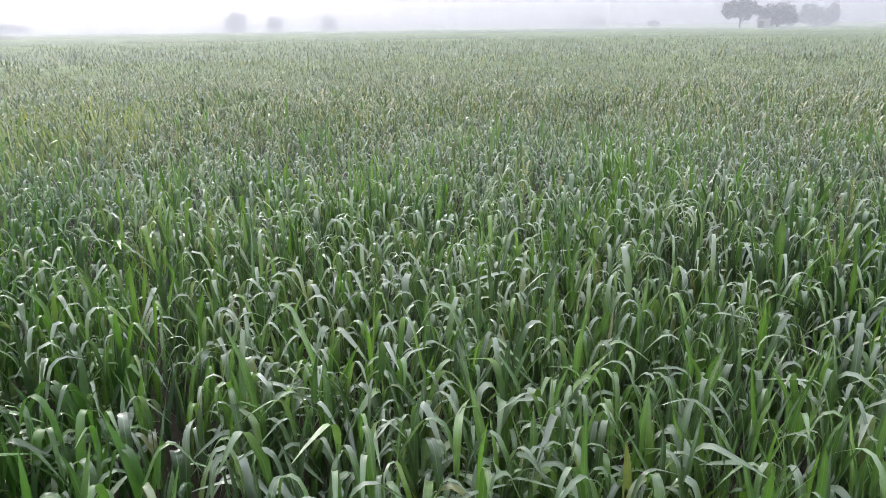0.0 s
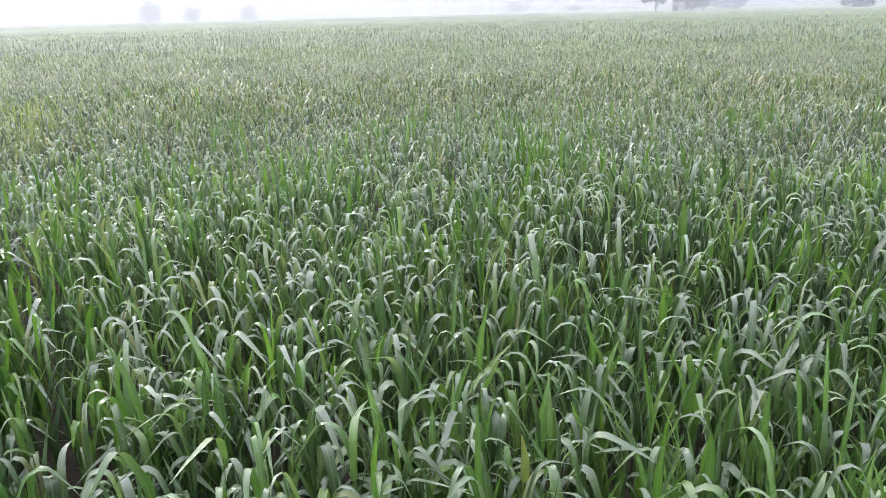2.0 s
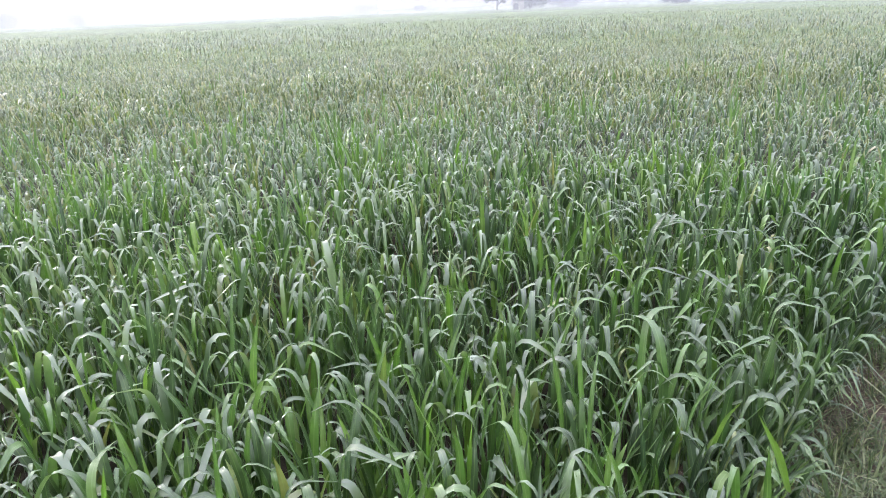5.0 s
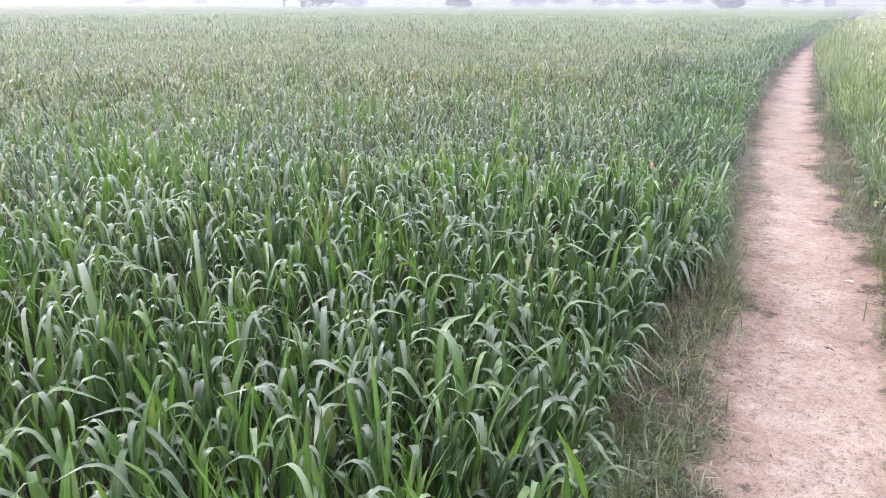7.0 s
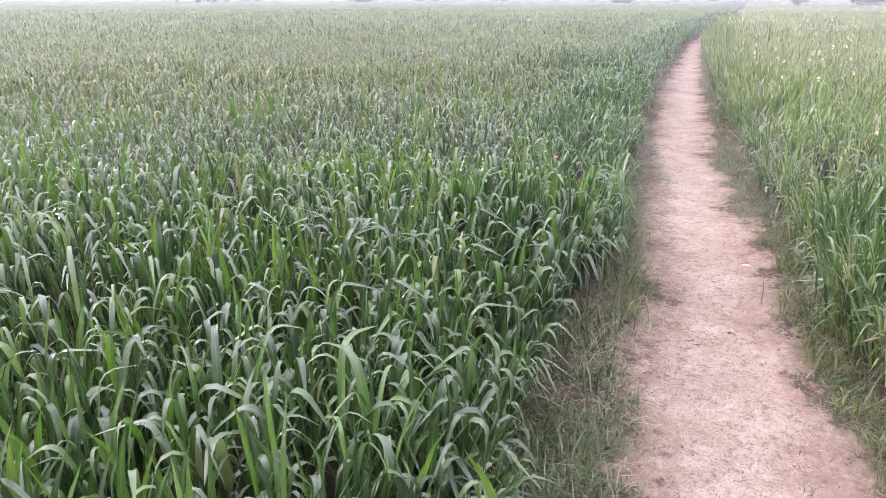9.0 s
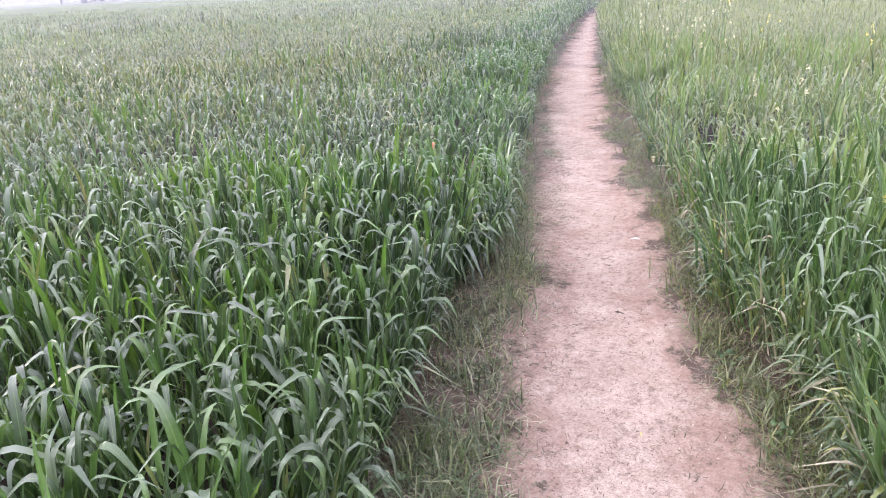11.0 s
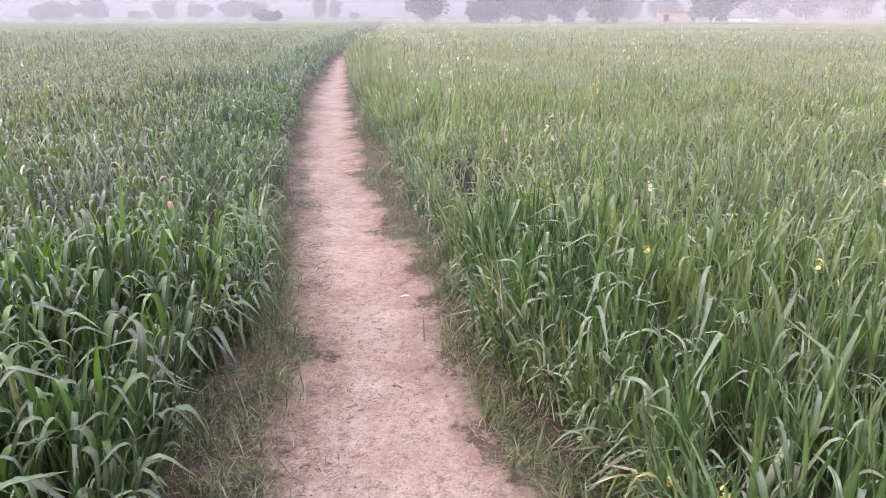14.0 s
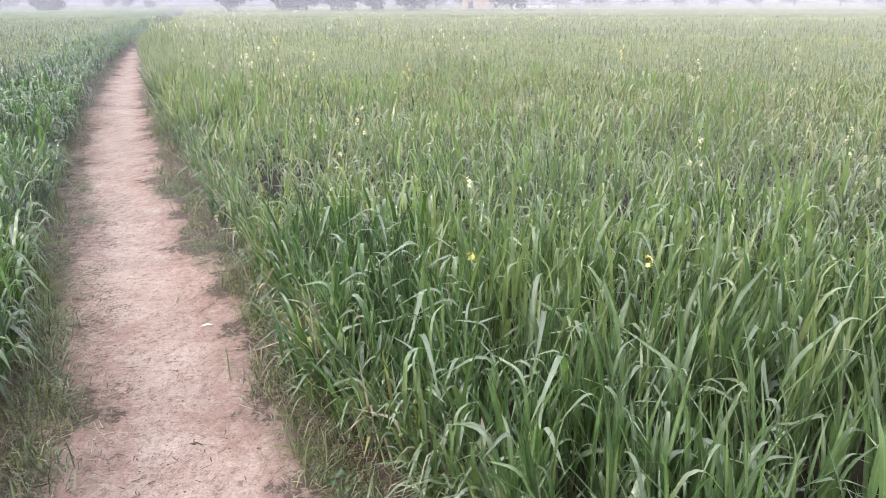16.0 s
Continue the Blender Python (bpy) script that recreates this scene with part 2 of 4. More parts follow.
m_oat_field = field_material("oat_field", (0.05, 0.085, 0.032), (0.115, 0.165, 0.062), (0.20, 0.24, 0.10))
m_wheat_field = field_material("wheat_field", (0.085, 0.115, 0.05), (0.165, 0.19, 0.085), (0.26, 0.28, 0.14))
m_tree = leaf_material("tree_leaf", [(0.0, (0.022, 0.035, 0.022)), (0.6, (0.035, 0.055, 0.03)), (1.0, (0.055, 0.075, 0.035))], rough=0.6, bloom=0.0, through_light=0.15)


def soil_material(name, dry, dark_tone, red, grain=1.0):
    mat, nodes, links, bsdf = nodes_of(name)
    a = noise_node(nodes, links, 2.2, 6, 0.6)
    col = mix_col(nodes, links, ramp(nodes, links, a, [(0.38, (0, 0, 0)), (0.66, (1, 1, 1))]), dark_tone, dry)
    b = noise_node(nodes, links, 0.9, 4, 0.6)
    col = mix_col(nodes, links, ramp(nodes, links, b, [(0.5, (0, 0, 0)), (0.75, (0.7, 0.7, 0.7))]), col, red)
    c = noise_node(nodes, links, 26 * grain, 6, 0.7)
    col = mix_col(nodes, links, 0.6, col, ramp(nodes, links, c, [(0.34, (0.42, 0.40, 0.40)), (0.5, (0.9, 0.9, 0.9)), (0.7, (1.1, 1.1, 1.08))]), "MULTIPLY")
    d = noise_node(nodes, links, 160 * grain, 4, 0.7)
    col = mix_col(nodes, links, 0.4, col, ramp(nodes, links, d, [(0.35, (0.55, 0.53, 0.52)), (0.65, (1.1, 1.1, 1.1))]), "MULTIPLY")
    links.new(col, bsdf.inputs["Base Color"])
    bsdf.inputs["Roughness"].default_value = 0.95
    bsdf.inputs["Specular IOR Level"].default_value = 0.2
    bump(nodes, links, bsdf, c, 0.55, 0.012)
    return mat


def path_material():
    """Pinkish trodden earth that frays into dark humus at its rims (the uv holds the way in from the rim)."""
    mat, nodes, links, bsdf = nodes_of("trodden_earth")
    n1 = noise_node(nodes, links, 3.0, 6, 0.6)
    col = mix_col(nodes, links, ramp(nodes, links, n1, [(0.40, (0, 0, 0)), (0.62, (1, 1, 1))]), (0.42, 0.318, 0.268), (0.51, 0.405, 0.347))
    n2 = noise_node(nodes, links, 1.1, 4, 0.6)
    col = mix_col(nodes, links, ramp(nodes, links, n2, [(0.52, (0, 0, 0)), (0.75, (0.5, 0.5, 0.5))]), col, (0.40, 0.27, 0.215))
    pale = noise_node(nodes, links, 5.5, 7, 0.78)
    col = mix_col(nodes, links, ramp(nodes, links, pale, [(0.52, (0, 0, 0)), (0.66, (0.4, 0.4, 0.4))]), col, (0.54, 0.455, 0.405))
    lay = nodes.new("ShaderNodeMapping")
    lay.inputs["Rotation"].default_value = (0, 0, -0.471)
    lay.inputs["Scale"].default_value = (26, 9, 9)
    links.new(nodes.new("ShaderNodeNewGeometry").outputs["Position"], lay.inputs["Vector"])
    streak = noise_node(nodes, links, 1.0, 8, 0.78, lay.outputs[0])
    col = mix_col(nodes, links, 0.7, col, ramp(nodes, links, streak, [(0.30, (0.55, 0.50, 0.48)), (0.44, (0.95, 0.94, 0.93)), (0.6, (1.0, 1.0, 1.0)), (0.74, (1.14, 1.16, 1.17))]), "MULTIPLY")
    n3 = noise_node(nodes, links, 34, 6, 0.72)
    col = mix_col(nodes, links, 0.6, col, ramp(nodes, links, n3, [(0.36, (0.35, 0.32, 0.32)), (0.46, (0.9, 0.89, 0.88)), (0.62, (1.15, 1.15, 1.15))]), "MULTIPLY")
    n4 = noise_node(nodes, links, 120, 4, 0.75)
    col = mix_col(nodes, links, 0.75, col, ramp(nodes, links, n4, [(0.32, (0.5, 0.48, 0.47)), (0.62, (1.08, 1.08, 1.08))]), "MULTIPLY")
    uv = nodes.new("ShaderNodeUVMap")
    sep = nodes.new("ShaderNodeSeparateXYZ")
    links.new(uv.outputs[0], sep.inputs[0])
    n5 = noise_node(nodes, links, 9, 9, 0.82)
    sc = nodes.new("ShaderNodeMath")
    sc.operation = "MULTIPLY_ADD"
    sc.inputs[1].default_value, sc.inputs[2].default_value = 0.9, -0.45
    links.new(n5, sc.inputs[0])
    n6 = noise_node(nodes, links, 2.6, 3, 0.6)
    wide = nodes.new("ShaderNodeMath")
    wide.operation = "MULTIPLY_ADD"
    wide.inputs[1].default_value, wide.inputs[2].default_value = 0.58, -0.28
    links.new(n6, wide.inputs[0])
    inner = nodes.new("ShaderNodeMath")
    inner.operation = "ADD"
    links.new(sep.outputs[0], inner.inputs[0])
    links.new(wide.outputs[0], inner.inputs[1])
    ad = nodes.new("ShaderNodeMath")
    ad.operation = "ADD"
    links.new(inner.outputs[0], ad.inputs[0])
    links.new(sc.outputs[0], ad.inputs[1])
    dark = mix_col(nodes, links, n3, (0.052, 0.040, 0.031), (0.185, 0.138, 0.11))
    red = ramp(nodes, links, ad.outputs[0], [(0.02, (0, 0, 0)), (0.06, (0.75, 0.75, 0.75)), (0.22, (0, 0, 0))])
    col = mix_col(nodes, links, red, col, (0.29, 0.185, 0.15))
    rim = ramp(nodes, links, ad.outputs[0], [(0.0, (0, 0, 0)), (0.03, (0.6, 0.6, 0.6)), (0.07, (1, 1, 1))])
    col = mix_col(nodes, links, rim, dark, col)
    links.new(col, bsdf.inputs["Base Color"])
    bsdf.inputs["Roughness"].default_value = 0.95
    bsdf.inputs["Specular IOR Level"].default_value = 0.2
    bump(nodes, links, bsdf, n3, 0.9, 0.015)
    return mat


m_dirt = path_material()
# field soil is near-black: the shade between the plants is in its colour
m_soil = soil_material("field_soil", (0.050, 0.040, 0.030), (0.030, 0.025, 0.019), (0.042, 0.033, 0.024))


def plain(name, color, rough=0.7, spread=0.25, scale=9.0):
    mat, nodes, links, bsdf = nodes_of(name)
    a = noise_node(nodes, links, scale, 5)
    col = mix_col(nodes, links, 1.0, color, ramp(nodes, links, a, [(0.3, (1 - spread,) * 3), (0.7, (1, 1, 1))]), "MULTIPLY")
    links.new(col, bsdf.inputs["Base Color"])
    bsdf.inputs["Roughness"].default_value = rough
    return mat


m_bark = plain("bark", (0.10, 0.085, 0.07), 0.9)
m_stem = plain("green_stem", (0.14, 0.22, 0.07), 0.55)
m_petal = plain("yellow_petal", (0.74, 0.66, 0.20), 0.6, 0.12, 60)
m_pale_petal = plain("pale_petal", (0.70, 0.67, 0.42), 0.6, 0.12, 60)
m_clod = plain("earth_crumb", (0.24, 0.17, 0.14), 0.95, 0.5, 40)
m_wallp = plain("peach_render", (0.46, 0.36, 0.30), 0.9, 0.2, 1.0)
m_palewall = plain("beige_render", (0.50, 0.45, 0.40), 0.9, 0.2, 1.0)
m_roof = plain("grey_roof", (0.22, 0.19, 0.18), 0.9, 0.3, 2.0)
m_white = plain("white_paint", (0.55, 0.55, 0.54), 0.7, 0.1, 2.0)
m_dark = plain("dark_opening", (0.03, 0.03, 0.035), 0.6)
m_scrap = plain("white_scrap", (0.8, 0.79, 0.76), 0.6, 0.1, 80)
m_deadleaf = plain("rust_dead_leaf", (0.42, 0.21, 0.11), 0.8, 0.3, 60)
m_yleaf = plain("fallen_yellow_leaf", (0.55, 0.44, 0.18), 0.7, 0.2, 60)


def mist_material(name, thick, thins=False):
    mat, nodes, links, bsdf = nodes_of(name)
    nodes.remove(bsdf)
    clear = nodes.new("ShaderNodeBsdfTransparent")
    veil = nodes.new("ShaderNodeBsdfDiffuse")
    veil.inputs["Color"].default_value = (0.86, 0.87, 0.88, 1) if thins else (0.56, 0.575, 0.615, 1)
    up = nodes.new("ShaderNodeCombineXYZ")
    up.inputs[2].default_value = 1.0
    links.new(up.outputs[0], veil.inputs["Normal"])
    mx = nodes.new("ShaderNodeMixShader")
    mx.inputs[0].default_value = thick
    if thins:
        uv = nodes.new("ShaderNodeUVMap")
        sep = nodes.new("ShaderNodeSeparateXYZ")
        links.new(uv.outputs[0], sep.inputs[0])
        across = ramp(nodes, links, sep.outputs[0], [(0.0, (0, 0, 0)), (0.35, (thick, thick, thick)), (0.7, (thick, thick, thick)), (1.0, (0, 0, 0))])
        upward = ramp(nodes, links, sep.outputs[1], [(0.15, (1, 1, 1)), (1.0, (0, 0, 0))])
        links.new(mix_col(nodes, links, 1.0, across, upward, "MULTIPLY"), mx.inputs[0])
    links.new(clear.outputs[0], mx.inputs[1])
    links.new(veil.outputs[0], mx.inputs[2])
    links.new(mx.outputs[0], nodes["Material Output"].inputs["Surface"])
    return mat


# ---- mesh helpers ----
def grid_mesh(name, verts, faces, material, smooth=True, uvs=None):
    """A mesh from arrays of points and quads (or triangles)."""
    verts, faces = np.asarray(verts, np.float32), np.asarray(faces, np.int32)
    me = bpy.data.meshes.new(name)
    k = faces.shape[1]
    me.vertices.add(len(verts))
    me.vertices.foreach_set("co", verts.ravel())
    me.loops.add(faces.size)
    me.loops.foreach_set("vertex_index", faces.ravel())
    me.polygons.add(len(faces))
    me.polygons.foreach_set("loop_start", np.arange(0, faces.size, k, dtype=np.int32))
    me.polygons.foreach_set("use_smooth", np.full(len(faces), smooth))
    if uvs is not None:
        layer = me.uv_layers.new(name="UVMap")
        layer.data.foreach_set("uv", np.asarray(uvs, np.float32)[faces.ravel()].ravel())
    me.update(calc_edges=True)
    me.materials.append(material)
    return me


def stations(segs, hook):
    """Places along each blade: most of them where it hooks over."""
    n = len(hook)
    a, b = np.clip(hook - 0.14, 0.05, 0.9), np.clip(hook + 0.14, 0.2, 0.95)
    zero, one = np.zeros(n), np.ones(n)
    pick = {1: (zero, one), 2: (zero, hook, one), 3: (zero, hook - 0.1, hook + 0.12, one), 4: (zero, a, (a + b) / 2, b, one), 5: (zero, a, a + (b - a) / 3, a + (b - a) / 1.5, b, one),
            8: (zero, a / 2, a, a + (b - a) / 4, a + (b - a) / 2, a + (b - a) * 0.75, b, (b + 1) / 2, one)}
    return np.stack(pick[segs], 1)


def ribbons(base, az, tilt, curl, length, width, segs, cols=2, hook=None, twist=None, fold=0.16, sag=0.0, round_base=True):
    """Leaf blades as tapered strips that rise, hook over at the fraction hook and hang: points, faces and uv."""
    n = len(base)
    if hook is None:
        hook = np.full(n, 0.5)
    s = stations(segs, hook)
    sm = (s[:, 1:] + s[:, :-1]) / 2

    def angle(q):
        e = np.clip((q - hook[:, None] + 0.14) / 0.28, 0, 1)
        return tilt[:, None] + curl[:, None] * (0.2 * q + 0.8 * e * e * (3 - 2 * e))

    th_m, th = angle(sm), angle(s)
    ds = length[:, None] * np.diff(s, axis=1)
    r = np.concatenate([np.zeros((n, 1)), np.cumsum(np.sin(th_m) * ds, 1)], 1)
    z = np.concatenate([np.zeros((n, 1)), np.cumsum(np.cos(th_m) * ds, 1)], 1)
    out = np.stack([np.cos(az), np.sin(az), 0 * az], 1)
    side0 = np.stack([-np.sin(az), np.cos(az), 0 * az], 1)
    mid = base[:, None] + r[..., None] * out[:, None] + z[..., None] * np.array([0, 0, 1.0])
    swing = (np.broadcast_to(sag, (n,)) * length)[:, None] * s ** 2
    mid = mid + swing[..., None] * side0[:, None]
    nrm = -np.cos(th)[..., None] * out[:, None] + np.sin(th)[..., None] * np.array([0, 0, 1.0])
    tw = (twist[:, None] if twist is not None else np.zeros((n, 1))) * s
    side = side0[:, None] * np.cos(tw)[..., None] + nrm * np.sin(tw)[..., None]
    nn = nrm * np.cos(tw)[..., None] - side0[:, None] * np.sin(tw)[..., None]
    if round_base:
        prof = np.minimum(1, 0.62 + 1.5 * s) * np.clip(1 - s ** 2.6, 0.02, 1) ** 0.9
    else:
        prof = np.clip(1 - 0.6 * s, 0.05, 1)
    w = width[:, None] * prof / 2
    if cols == 2:
        v = np.stack([mid - w[..., None] * side, mid + w[..., None] * side], 2)
        ucol = np.array([0.0, 1.0])
    else:
        v = np.stack([mid - w[..., None] * side + 2 * fold * w[..., None] * nn, mid, mid + w[..., None] * side + 2 * fold * w[..., None] * nn], 2)
        ucol = np.array([0.0, 0.5, 1.0])
    bent = np.where(curl > 1.2, 1.0, 0.3)[:, None] * s
    uv = np.stack(np.broadcast_arrays(ucol[None, None], bent[:, :, None]), -1).reshape(-1, 2)
    one = []
    for i in range(segs):
        for j in range(cols - 1):
            a = i * cols + j
            one.append((a, a + 1, a + 1 + cols, a + cols))
    one = np.array(one)
    faces = (one[None] + (np.arange(n) * (segs + 1) * cols)[:, None, None]).reshape(-1, 4)
    return v.reshape(-1, 3), faces, uv


def join_parts(chunks):
    vs, fs, us, k = [], [], [], 0
    for v, f, u in chunks:
        vs.append(v), fs.append(f + k), us.append(u)
        k += len(v)
    return np.concatenate(vs), np.concatenate(fs), np.concatenate(us)


def blade_numbers(rng, n, f, oat, crisp=0.0, more=0.0):
    """Length, width, tilt, curl and hook of n blades that leave their shoot at the fraction f: the low ones stand, the high ones hook over."""
    stands = rng.random(n) < ((0.76 - 0.60 * f - 0.30 * crisp) if oat else (0.88 - 0.42 * f - 0.40 * crisp)) + more
    if oat:
        ln = rng.normal(0.30, 0.045, n) * np.where(stands, 1.12 - 0.45 * f, 1.12 - 0.22 * f - 0.12 * crisp)
        curl = np.where(stands, rng.uniform(0.05, 0.5, n), rng.normal(2.5, 0.42, n))
        wd = rng.normal(0.0198, 0.0048, n)
        hook = rng.uniform(0.36 + 0.12 * crisp, 0.76 + 0.06 * crisp, n)
    else:
        ln = rng.normal(0.27, 0.05, n) * np.where(stands, 1.18 - 0.25 * f, 1.08 - 0.2 * f)
        curl = np.where(stands, rng.uniform(0.02, 0.6, n), rng.normal(1.8, 0.5, n))
        wd = rng.normal(0.0150, 0.0040, n)
        hook = rng.uniform(0.4, 0.8, n)
    tilt = np.abs(rng.normal(0.13 if oat else 0.15, 0.1 if oat else 0.12, n)) + np.where(stands, 0, 0.18 * crisp)
    return np.clip(ln, 0.12, 0.5), np.clip(wd, 0.008, 0.036), tilt, np.clip(curl, 0.02, 2.95), hook


def tillers(xy, rng, kind, leaves, segs, cols, wide=1.0, tall=1.0, ground=0.0, stems=True, low=0.13, crisp=0.0, bolt=0.0):
    """Cereal shoots at the points xy: upright sheaths with hooked blades; those at the path lean out over it."""
    n = len(xy)
    oat = kind == "oat"
    u, v = to_path(xy[:, 0], xy[:, 1])
    inset = np.clip((v - left_edge(u)) if oat else (right_edge(u) - v), 0, 5)
    rim = np.clip(1 - inset / 0.35, 0, 1)
    h = (rng.normal(0.43, 0.06 - 0.025 * crisp, n) if oat else rng.normal(0.36, 0.06, n)) * tall
    h = h + 0.035 * np.sin(xy[:, 0] * 1.7 + xy[:, 1] * 0.9) + 0.03 * np.sin(xy[:, 0] * 0.6 - xy[:, 1] * 1.3 + 1)
    h = np.clip(h * (1 - 0.28 * rim * rng.random(n)), 0.12, None)
    out = math.atan2(-DV[1], -DV[0]) if oat else math.atan2(DV[1], DV[0])
    lean_az = np.where(rng.random(n) < 0.7 * rim, out + rng.normal(0, 0.7, n), rng.uniform(0, 2 * np.pi, n))
    lean = np.abs(rng.normal(0, 0.10 if oat else 0.15 + 0.06 * crisp, n)) + 0.32 * rim * rng.random(n)
    base = np.column_stack([xy, np.full(n, ground)])
    drift = 0.25 * np.sin(xy[:, 0] * 2.9 + 1.3 * np.sin(xy[:, 1] * 1.7)) * np.sin(xy[:, 1] * 3.3 - 0.8 * np.sin(xy[:, 0] * 2.1))  # patches that stand and patches that droop
    h = np.clip(h + 0.2 * drift, 0.12, None)
    drift = drift * (1 - 0.6 * crisp) + bolt
    chunks = []
    if stems:
        chunks.append(ribbons(base, lean_az, lean, np.zeros(n), h, np.full(n, 0.0075) * wide, 1, cols, round_base=False, fold=0.5))
    for k in range(leaves):
        f = low + (1 - low) * (k + 0.55 + rng.uniform(-0.3, 0.3, n)) / leaves
        hh = h * f
        b = base + np.column_stack([np.sin(lean) * np.cos(lean_az) * hh, np.sin(lean) * np.sin(lean_az) * hh, hh * np.cos(lean)])
        az = np.where(rng.random(n) < 0.4 * rim, out + rng.normal(0, 0.8, n), rng.uniform(0, 2 * np.pi, n))
        ln, wd, tilt, curl, hook = blade_numbers(rng, n, f, oat, crisp, drift)
        ln, curl = ln * (1 - 0.2 * crisp), np.where(curl > 1, np.minimum(curl + 0.3 * crisp, 3.0), curl)
        chunks.append(ribbons(b, az, tilt + 0.25 * rim * rng.random(n), curl, ln, wd * wide, segs, cols, hook=hook,
                              twist=rng.normal(0, 0.4, n), sag=rng.normal(0, 0.10, n)))
    return join_parts(chunks)


CX, CY = 1.0, 0.4


def sector(r0, r1, a0, a1, density, rng):
    """Random points of a ring sector round the middle of the walk."""
    area = 0.5 * radians(a1 - a0) * (r1 * r1 - r0 * r0)
    n = int(area * density)
    r = np.sqrt(rng.uniform(r0 * r0, r1 * r1, n))
    a = np.radians(rng.uniform(a0, a1, n))
    return np.column_stack([CX + r * np.cos(a), CY + r * np.sin(a)])


def inside_left(xy, gap=0.0):
    u, v = to_path(xy[:, 0], xy[:, 1])
    return xy[v > left_edge(u) + gap]


def inside_right(xy, gap=0.0):
    u, v = to_path(xy[:, 0], xy[:, 1])
    return xy[v < right_edge(u) - gap]


def stuff(name, data, material, label, category):
    v, f, u = data
    return tagged(new(name, grid_mesh(name, v, f, material, True, u)), label, category, kind="stuff")


def part(name, me, parent, label=""):
    ob = new(name, me)
    ob.parent = parent
    return tagged(ob, label)


# ---- ground ----
def polar_sheet(name, radii, steps, height, material, snap=None):
    a = np.linspace(0, 2 * np.pi, steps, endpoint=False)
    rr, aa = np.meshgrid(radii, a, indexing="ij")
    x, y = CX + rr * np.cos(aa), CY + rr * np.sin(aa)
    z = height(x, y, rr)
    held = np.zeros(x.shape, bool)
    if snap is not None:
        x, y, z, held = snap(x, y, z)
    v = np.stack([x, y, z], -1).reshape(-1, 3)
    i, j = np.meshgrid(np.arange(len(radii) - 1), np.arange(steps), indexing="ij")
    j2 = (j + 1) % steps
    f = np.stack([i * steps + j, (i + 1) * steps + j, (i + 1) * steps + j2, i * steps + j2], -1).reshape(-1, 4)
    f = f[~held.ravel()[f].all(1)]
    return new(name, grid_mesh(name, v, f, material))


def bumps(x, y, s, seed):
    return (np.sin(x * s + seed) * np.cos(y * s * 1.1 - seed) + 0.6 * np.sin(x * s * 2.3 - y * s * 1.7 + seed * 2) + 0.4 * np.cos(x * s * 4.1 + y * s * 3.7 + seed)) / 2


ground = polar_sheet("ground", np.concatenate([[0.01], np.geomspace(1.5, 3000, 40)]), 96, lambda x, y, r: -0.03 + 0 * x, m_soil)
tagged(ground, "field soil under the crops, darkened for the shade between plants", "ground", kind="structure")

# trodden path with its verges, finely uneven
uu = np.concatenate([np.linspace(-40, 1.4, 90), np.linspace(1.43, 9, 330), np.geomspace(9.06, 60, 150)])
vv = np.linspace(-1.0, 0.72, 90)
gu, gv = np.meshgrid(uu, vv, indexing="ij")
gw = gv + bend_v(gu)
px, py = to_world(gu, gw)
fine = np.array([noise.noise((a * 9, b * 9, 0.3)) * 0.0022 + noise.noise((a * 28, b * 28, 1.3)) * 0.003 + noise.noise((a * 2.2, b * 2.2, 7)) * 0.003 for a, b in zip(px.ravel(), py.ravel())]).reshape(px.shape)
rim_in = np.minimum(bare_left(gu) - gw, gw - bare_right(gu))
pz = fine - 0.014 * np.clip(rim_in / 0.2, 0, 1) + 0.018 * np.clip(-rim_in / 0.2, 0, 1)


def lie(x, y):
    """Height of the path's surface at points of the plan."""
    x, y = np.asarray(x, float), np.asarray(y, float)
    u, v = to_path(x, y)
    fine = np.array([noise.noise((a * 9, b * 9, 0.3)) * 0.0022 + noise.noise((a * 28, b * 28, 1.3)) * 0.003 + noise.noise((a * 2.2, b * 2.2, 7)) * 0.003 for a, b in zip(x, y)])
    rim = np.minimum(bare_left(u) - v, v - bare_right(u))
    return fine - 0.014 * np.clip(rim / 0.2, 0, 1) + 0.018 * np.clip(-rim / 0.2, 0, 1)


ni, nj = gu.shape
ii, jj = np.meshgrid(np.arange(ni - 1), np.arange(nj - 1), indexing="ij")
pf = np.stack([ii * nj + jj, (ii + 1) * nj + jj, (ii + 1) * nj + jj + 1, ii * nj + jj + 1], -1).reshape(-1, 4)
puv = np.stack([rim_in, gu], -1).reshape(-1, 2)
path = new("path", grid_mesh("path", np.stack([px, py, pz], -1).reshape(-1, 3), pf, m_dirt, True, puv))
tagged(path, "narrow trodden path of dry pinkish earth between crops", "path", kind="structure")


def snap_left(x, y, z):
    """Draws the crop's sheet in to its edge along the path, where it drops to the ground."""
    u, v = to_path(x, y)
    held = v < left_edge(u) + 0.12
    x2, y2 = to_world(u, left_edge(u) + 0.12)
    return np.where(held, x2, x), np.where(held, y2, y), np.where(held, 0.05, z), held


def snap_right(x, y, z):
    u, v = to_path(x, y)
    held = v > right_edge(u) - 0.12
    x2, y2 = to_world(u, right_edge(u) - 0.12)
    return np.where(held, x2, x), np.where(held, y2, y), np.where(held, 0.05, z), held


radii = np.concatenate([np.linspace(11, 30, 54), np.geomspace(30.6, 700, 70)])


